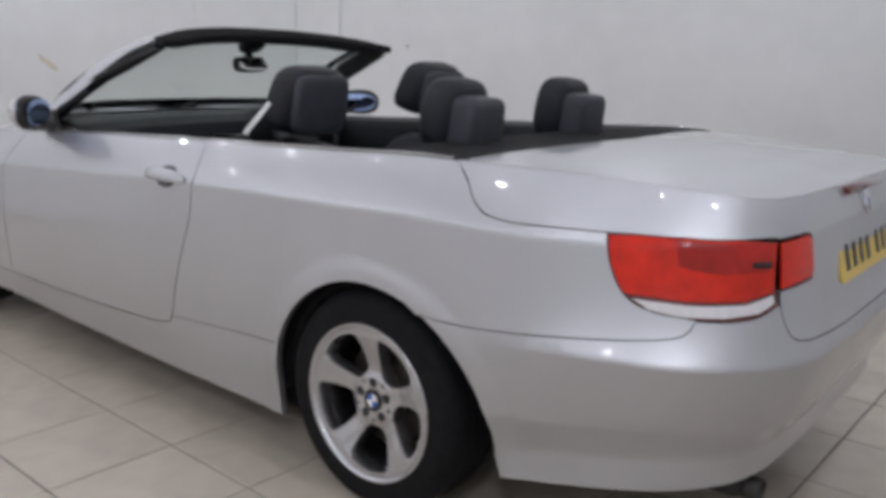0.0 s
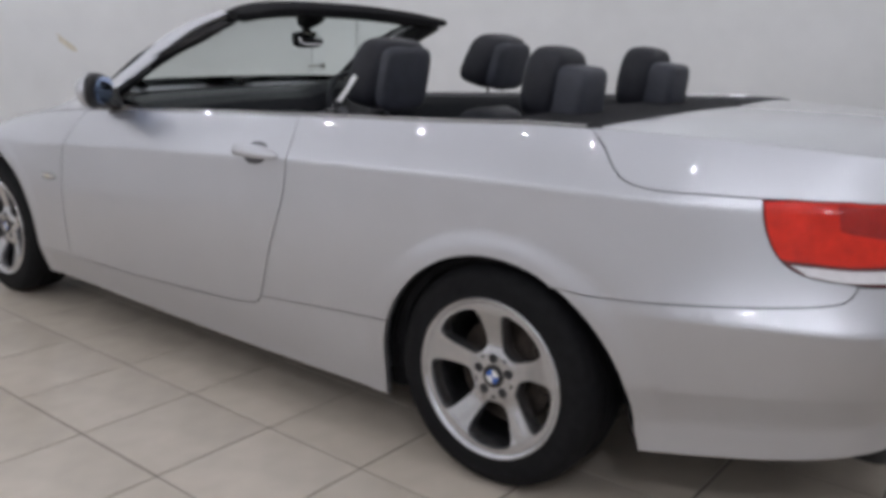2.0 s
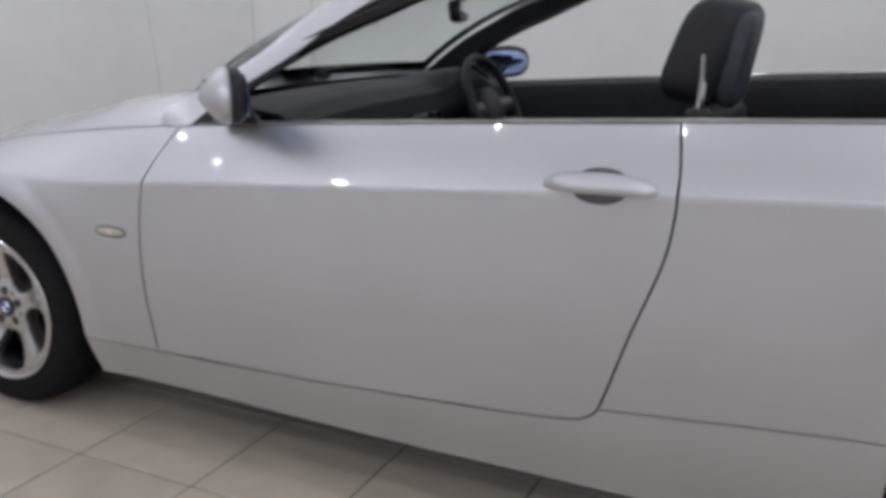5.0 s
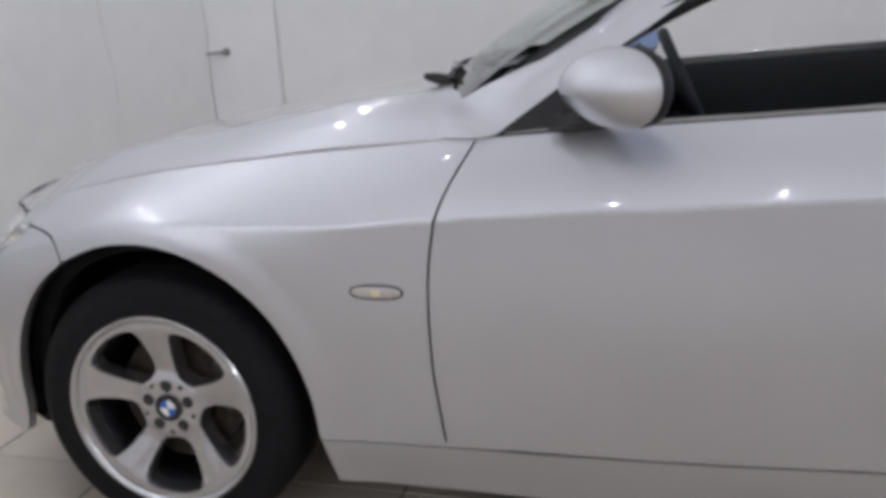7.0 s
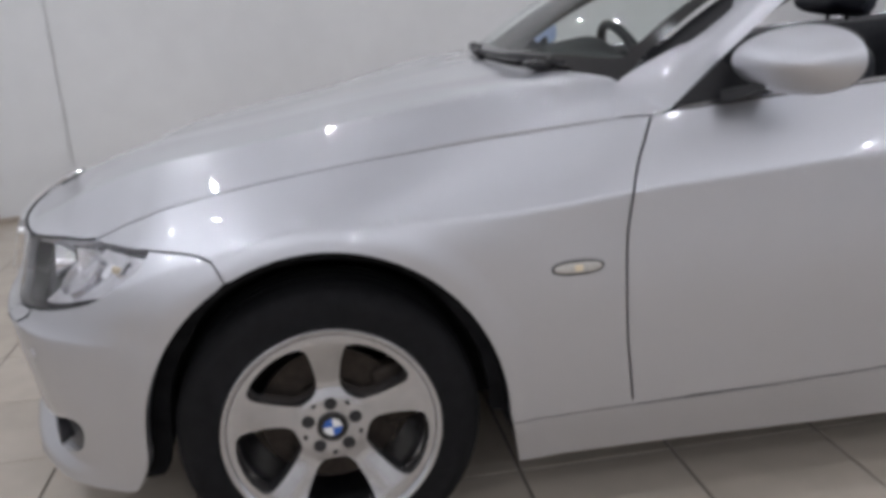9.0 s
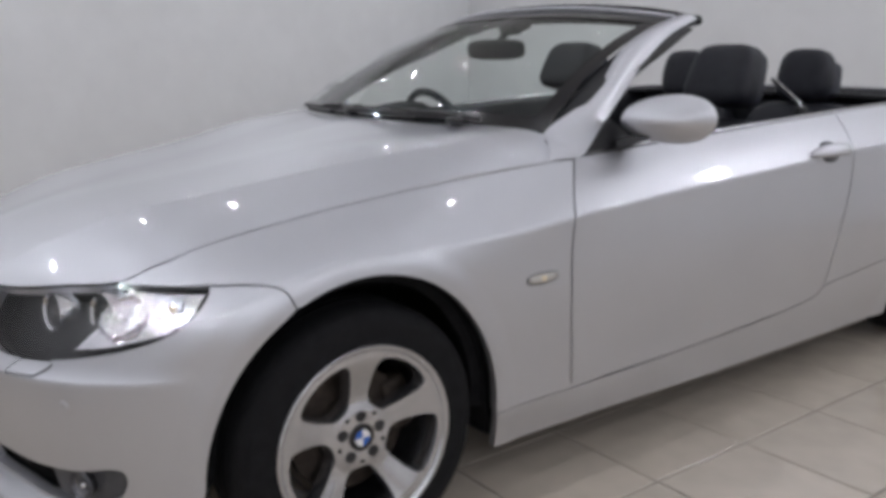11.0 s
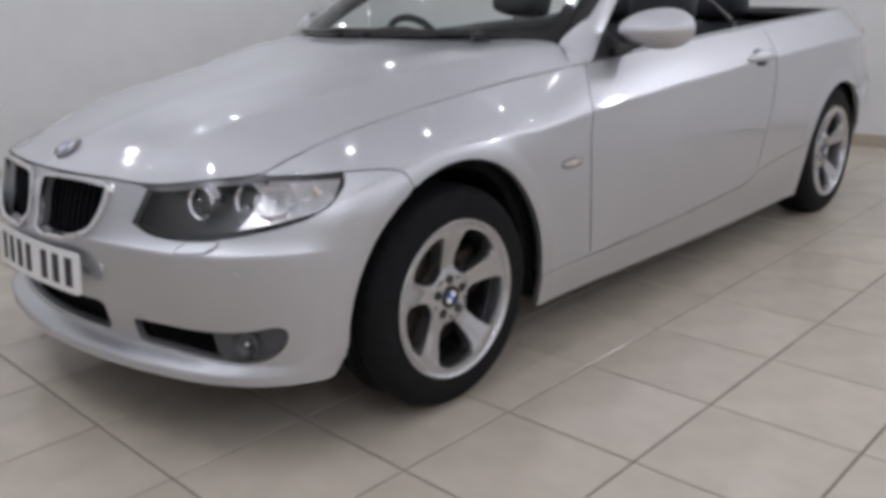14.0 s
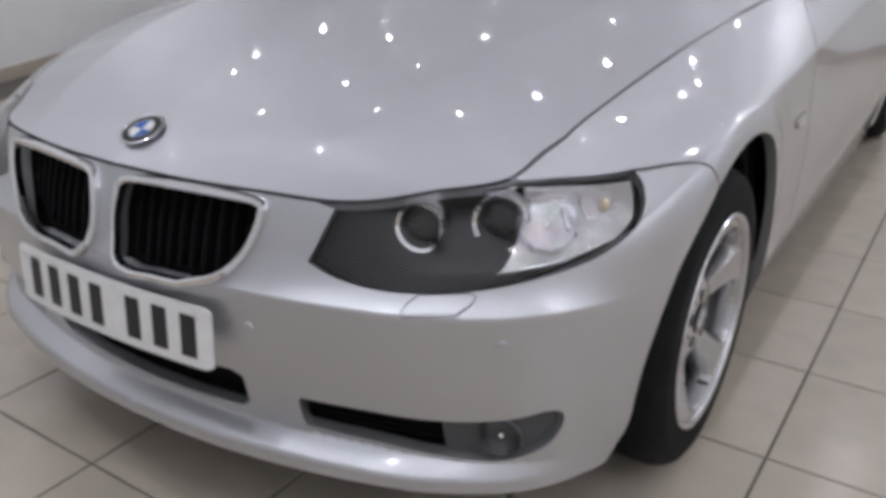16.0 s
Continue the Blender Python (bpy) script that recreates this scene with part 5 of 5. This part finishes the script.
front_seat(1.965, -0.36, 14, 0.122, 1.195)
front_seat(1.895, 0.39, 18, 0.110, 1.215)
for y in (-0.315, 0.315):
    seat = thing("rear_seat")
    seat.parent = car
    tagged(seat, "charcoal leather rear seat with a rounded headrest")
    part("backrest", pillow(0.08, 0.27, 0.28, pose(2.55, y, 0.675, 0, 16, 0), 0.45, 28, 16), LEATHER, seat)
    part("cushion", pillow(0.24, 0.26, 0.09, pose(2.33, y, 0.47, 0, -8, 0), 0.45, 28, 12), LEATHER, seat)
    part("headrest", pillow(0.066, 0.118, 0.112, pose(2.595, y, 1.065, 0, 8, 0), 0.55, 32, 18, bend=lambda c: Vector((c.x, c.y * (1 - 0.12 * max(0, c.z / 0.112)), c.z))), LEATHER, seat, "rounded charcoal headrest")
    part("rollover_cover", pillow(0.055, 0.088, 0.088, pose(2.685, y - 0.005, 1.035, 0, 6, 0), 0.38, 28, 14), LEATHER_PALE, seat, "grey cover of the rollover bar")

arm = thing("belt_guide")
arm.parent = car
tagged(arm, "silver seat-belt guide arm")
part("guide", sweep([(1.985, -0.665, 0.955), (1.985, -0.645, 0.985), (1.98, -0.595, 1.025), (1.972, -0.545, 1.068)], [(-0.008, -0.004), (0.008, -0.004), (0.008, 0.004), (-0.008, 0.004)], up=(1, 0, 0.4)), CHROME, arm)
part("guide_foot", rbox(0.05, 0.03, 0.05, pose(1.985, -0.665, 0.945), 0.012), BLACK_PLASTIC, arm)


def tonneau_point(a, b):
    y = -0.765 + 1.53 * a
    u = abs(y / 0.765)
    x1 = 3.058 - 0.075 * u ** 3
    x = 2.64 + (x1 - 2.64) * b
    return Vector((x, y, 1.0 - 0.014 * u ** 4 + 0.002 * b - 0.012 * (1 - b) - 0.008 * math.sin(math.pi * b) * (1 - u ** 4)))


part("tonneau", grid_mesh(tonneau_point, 40, 14, 0.012), FABRIC, car, "black fabric cover behind the rear seats")
for side in (-1, 1):
    def trim(side=side):
        def f(a, b):
            s = S_AT(0.72) + (S_AT(3.0) - S_AT(0.72)) * a
            p = skin([s], [4.0])[0]
            y = -p[1]
            prof = [(0.0, -0.004), (0.012, 0.004), (0.03, -0.002), (0.07, -0.012), (0.095, -0.05), (0.10, -0.2), (0.10, -0.5)]
            k = b * 6
            i = min(int(k), 5)
            t = k - i
            d, h = (prof[i][j] * (1 - t) + prof[i + 1][j] * t for j in (0, 1))
            return Vector((p[0], side * (y - 0.004 - d), p[2] + h))
        return grid_mesh(f, 40, 12, 0.004)
    part("cabin_side_trim", trim(), DASH, car, "black inner door and side trim")
    part("belt_moulding", sweep([tuple(np.array((1, -side, 1)) * skin([s], [4.0])[0] + np.array((0, -side * 0.004, 0.003))) for s in np.linspace(S_AT(0.76), S_AT(2.97), 40)], round_section(0.006, 0.005, 8)), ALLOY, car, "bright strip along the belt line")
part("cabin_bulkhead", rbox(0.06, 1.36, 0.62, pose(2.74, 0, 0.66), 0.02), DASH, car)
part("cabin_floor", rbox(2.1, 1.40, 0.06, pose(1.75, 0, 0.31), 0.02), DASH, car)

# ---- the studio ----
X0, X1, Y0, CEIL = -2.60, 4.80, -6.0, 2.95
XW = -1.87
far_y = lambda x: 3.42 + 0.29 * x
west_x = lambda y: XW - 0.071 * (far_y(XW) - y)
WT = 0.15


def wall(name, a, b, label):
    """A wall that stands on the line a-b, its thickness to the right of it."""
    a, b = Vector((*a, 0)), Vector((*b, 0))
    d = (b - a).normalized()
    n = Vector((d.y, -d.x, 0))
    bm = bmesh.new()
    lo = [bm.verts.new(p + Vector((0, 0, -0.1))) for p in (a - d * WT, b + d * WT, b + d * WT + n * WT, a - d * WT + n * WT)]
    hi = [bm.verts.new(v.co + Vector((0, 0, CEIL + 0.1))) for v in lo]
    bm.faces.new(lo)
    bm.faces.new(hi)
    for i in range(4):
        bm.faces.new((lo[i], lo[(i + 1) % 4], hi[(i + 1) % 4], hi[i]))
    w = part(name, bm, WALL, None, "", smooth=False)
    tagged(w, label, kind="structure")
    sk = part("skirting", rbox((b - a).length, 0.012, 0.085, Matrix.Translation((a + b) / 2 - n * 0.0062 + Vector((0, 0, 0.0425))) @ Matrix.Rotation(math.atan2(d.y, d.x), 4, "Z"), 0.003, 1), SKIRTING, None, "", smooth=False)
    sk.name = "baseboard"
    tagged(sk, "beige tiled skirting along the wall", kind="structure")
    return w


corners = [(west_x(Y0), Y0), (XW, far_y(XW)), (X1, far_y(X1)), (X1, Y0)]
wall("wall_west", corners[1], corners[0], "plain white painted wall with an ochre smudge")
wall("wall_north", corners[2], corners[1], "plain white painted wall beside a flush door")
wall("wall_east", corners[3], corners[2], "plain white painted wall")
wall("wall_south", corners[0], corners[3], "plain white painted wall behind the viewer")
tagged(part("ceiling", rbox(X1 - X0 + 0.3, 13.6, 0.12, pose((X0 + X1) / 2, -1.6, CEIL + 0.06), 0), CEILING, None, "", smooth=False), "white painted ceiling", kind="structure")

# a flush service door beside the corner, with a lever handle
DOOR_W, HANDLE_X, HANDLE_Z, SMUDGE_Y, SMUDGE_Z, CRACK_Y = 0.47, 0.12, 0.93, 0.63, 1.11, 1.89
north_m = Matrix.Translation((XW, far_y(XW), 0)) @ Matrix.Rotation(math.atan(0.29), 4, "Z")
door = thing("door_1", north_m)
tagged(door, "flush white service door with a small lever handle", kind="structure")
part("door_leaf", rbox(DOOR_W - 0.02, 0.012, 2.03, pose(DOOR_W / 2, -0.0085, 1.045), 0.002, 1), WALL, door)
# grey strips stand in for the shadow gap round the leaf
part("door_gap_shade", rbox(0.007, 0.006, 2.07, pose(DOOR_W + 0.001, -0.0035, 1.03), 0.001, 1), WALL_LINE, door, "thin grey strip for the shadow gap beside the door")
part("door_gap_shade", rbox(DOOR_W, 0.006, 0.007, pose(DOOR_W / 2, -0.0035, 2.068), 0.001, 1), WALL_LINE, door)
part("handle_rose", lathe([(0.0, 0.010), (0.024, 0.010), (0.026, 0.006), (0.026, 0.0)], 24, pose(HANDLE_X, -0.0145, HANDLE_Z, 90, 0, 0)), HOOK_GREY, door)
part("handle_lever", sweep([(HANDLE_X, -0.02, HANDLE_Z), (HANDLE_X, -0.055, HANDLE_Z), (HANDLE_X - 0.03, -0.062, HANDLE_Z), (HANDLE_X - 0.12, -0.062, HANDLE_Z - 0.006)], round_section(0.009, 0.009, 10)), HOOK_GREY, door, "grey metal lever handle")

part("screw_hole", lathe([(0.013, 0.0), (0.012, 0.002), (0.0, 0.002)], 14, north_m @ pose(1.135, 0, 1.315, 90, 0, 0)), HOOK_GREY, bpy.data.objects["wall_north"], "small dark screw hole")
west = bpy.data.objects["wall_west"]
west_m = Matrix.Translation((west_x(0), 0, 0)) @ Matrix.Rotation(-math.atan(0.071), 4, "Z")


def wall_mark(name, m, ry, rz, lean, material, label):
    """A thin, ragged fleck of dirt that stands 2 mm off the wall."""
    bm = bmesh.new()
    c = bm.verts.new(m @ Vector((0.002, 0, 0)))
    ring = []
    for a in np.linspace(0, 2 * math.pi, 25)[:-1]:
        y = ry * math.cos(a) * (1 + 0.25 * math.sin(3 * a + 1))
        ring.append(bm.verts.new(m @ Vector((0.002, y, rz * math.sin(a) * (1 + 0.3 * math.cos(2 * a)) + lean * y))))
    for k in range(24):
        bm.faces.new((c, ring[k], ring[(k + 1) % 24]))
    part(name, bm, material, west, label)


wall_mark("smudge", west_m @ Matrix.Translation((0, SMUDGE_Y, SMUDGE_Z)), 0.065, 0.030, -0.75, WALL_MARK, "ochre smudge")
crack = [west_m @ Vector((0.001, CRACK_Y + dy, z)) for dy, z in ((-0.09, 2.3), (-0.05, 1.7), (-0.02, 1.35), (0.0, 1.1), (0.03, 0.9), (0.035, 0.7))]
part("wall_crack", sweep(spline([tuple(c) for c in crack], 6), round_section(0.0022, 0.0015, 6), up=(1, 0, 0)), WALL_LINE, west, "hairline crack in the paint")


# ceiling downlights
def downlight():
    d = tagged(thing("ceiling_downlight"), "small round recessed ceiling downlight, lit; the outer ones are added fill", "lamp", "downlights in the ceiling")
    part("bezel", lathe([(0.034, 0.0), (0.032, -0.006), (0.020, -0.006), (0.0175, 0.0)], 20), LAMP_WHITE, d)
    part("lens", lathe([(0.0175, -0.003), (0.0, -0.003)], 20), LAMP_GLOW, d, "glowing lens")
    return d


flood = tagged(thing("floodlight", look((4.62, -3.1, 2.5), (1.0, -0.9, 0.9))), "black wall-mounted floodlight, lit", "lamp")
part("body", rbox(0.20, 0.27, 0.06, pose(0, 0, 0.035), 0.012), BLACK_PLASTIC, flood)
part("lens", rbox(0.16, 0.23, 0.006, pose(0, 0, 0.003), 0.002, 1), FLOOD_GLOW, flood, "glowing lens")
part("bracket", sweep([(0, 0, 0.06), (0.02, -0.03, 0.11), (0.05, -0.07, 0.16)], round_section(0.014, 0.014, 8)), BLACK_PLASTIC, flood)
# a square grid of lamps over the car; rows behind the viewer are added fill
spots = [(-2.24 + 0.935 * i, y) for y in (-1.85, -0.92, 0.0, 0.92, 1.85, 2.78, 3.45, -3.7, -4.6, -5.45) for i in range(8)]
spots = [(x, y) for x, y in spots if y < far_y(x) - 0.22 and x > west_x(y) + 0.12]
# an unseen column along the west wall, added to brighten the front bumper
spots += [(west_x(y) + 0.32, y) for y in (-2.8, -1.85, -0.92, 0.0, 0.92)]
first_spot = downlight()
first_spot.matrix_basis = pose(*spots[0], CEIL)
for x, y in spots[1:]:
    # lens size by area: larger lenses at the walls and behind the viewer add light
    k = 1.8 if x < -1 and y < -3 else 1.6 if y < -5 else 1.1 if y < -3 else 1.2 if x < -1.5 else 1.3 if x < -1 or x > 4 else 1.28 if y > far_y(x) - 1.1 else 0.95 if y < 0 else 0.78
    copy_thing(first_spot, pose(x, y, CEIL) @ Matrix.Diagonal((k, k, 1, 1)))

# ---- the tiled floor ----
TS, TA = 0.3983, radians(-0.447)
slab = part("floor", rbox(X1 - X0 + 0.3, 13.6, 0.1, pose((X0 + X1) / 2, -1.6, -0.0535), 0), GROUT, None, "", smooth=False)
tagged(slab, "beige square porcelain floor tiles with grey joints", kind="structure")


def tile_bm(bm, m):
    h, t, b = (TS - 0.006) / 2, 0.008, 0.0018
    lo = [bm.verts.new(m @ Vector((x * h, y * h, -t))) for x, y in ((-1, -1), (1, -1), (1, 1), (-1, 1))]
    mid = [bm.verts.new(m @ Vector((x * h, y * h, -b))) for x, y in ((-1, -1), (1, -1), (1, 1), (-1, 1))]
    top = [bm.verts.new(m @ Vector((x * (h - b), y * (h - b), 0))) for x, y in ((-1, -1), (1, -1), (1, 1), (-1, 1))]
    for a, c in ((lo, mid), (mid, top)):
        for i in range(4):
            bm.faces.new((a[i], a[(i + 1) % 4], c[(i + 1) % 4], c[i]))
    bm.faces.new(top)


tb = bmesh.new()
tile_bm(tb, Matrix.Identity(4))
bmesh.ops.recalc_face_normals(tb, faces=tb.faces)
tile_mesh = bpy.data.meshes.new("floor_tile")
tb.to_mesh(tile_mesh)
tb.free()
tile_mesh.materials.append(TILE)
rest = bmesh.new()
rng = random.Random(4)
for i in range(-9, 14):
    for j in range(-11, 20):
        u, v = (i + 0.5) * TS, -(j + 0.5) * TS
        x = 0.046 + u * math.cos(TA) - v * math.sin(TA)
        y = -0.9966 + u * math.sin(TA) + v * math.cos(TA)
        if x < X0 - 0.1 or x > X1 + 0.1 or y < Y0 - 0.1 or y > far_y(x) + 0.1:
            continue
        m = Matrix.Translation((x, y, rng.uniform(-0.0004, 0.0))) @ Matrix.Rotation(TA + rng.uniform(-0.001, 0.001), 4, "Z")
        if -2.1 < x < 4.5 and -3.3 < y < 3.5:
            t = new("floor_tile", tile_mesh)
            t.parent = slab
            t.matrix_basis = m
        else:
            tile_bm(rest, m)
tagged(part("floor_tiles_beyond", rest, TILE, slab, "", smooth=False), kind="stuff")
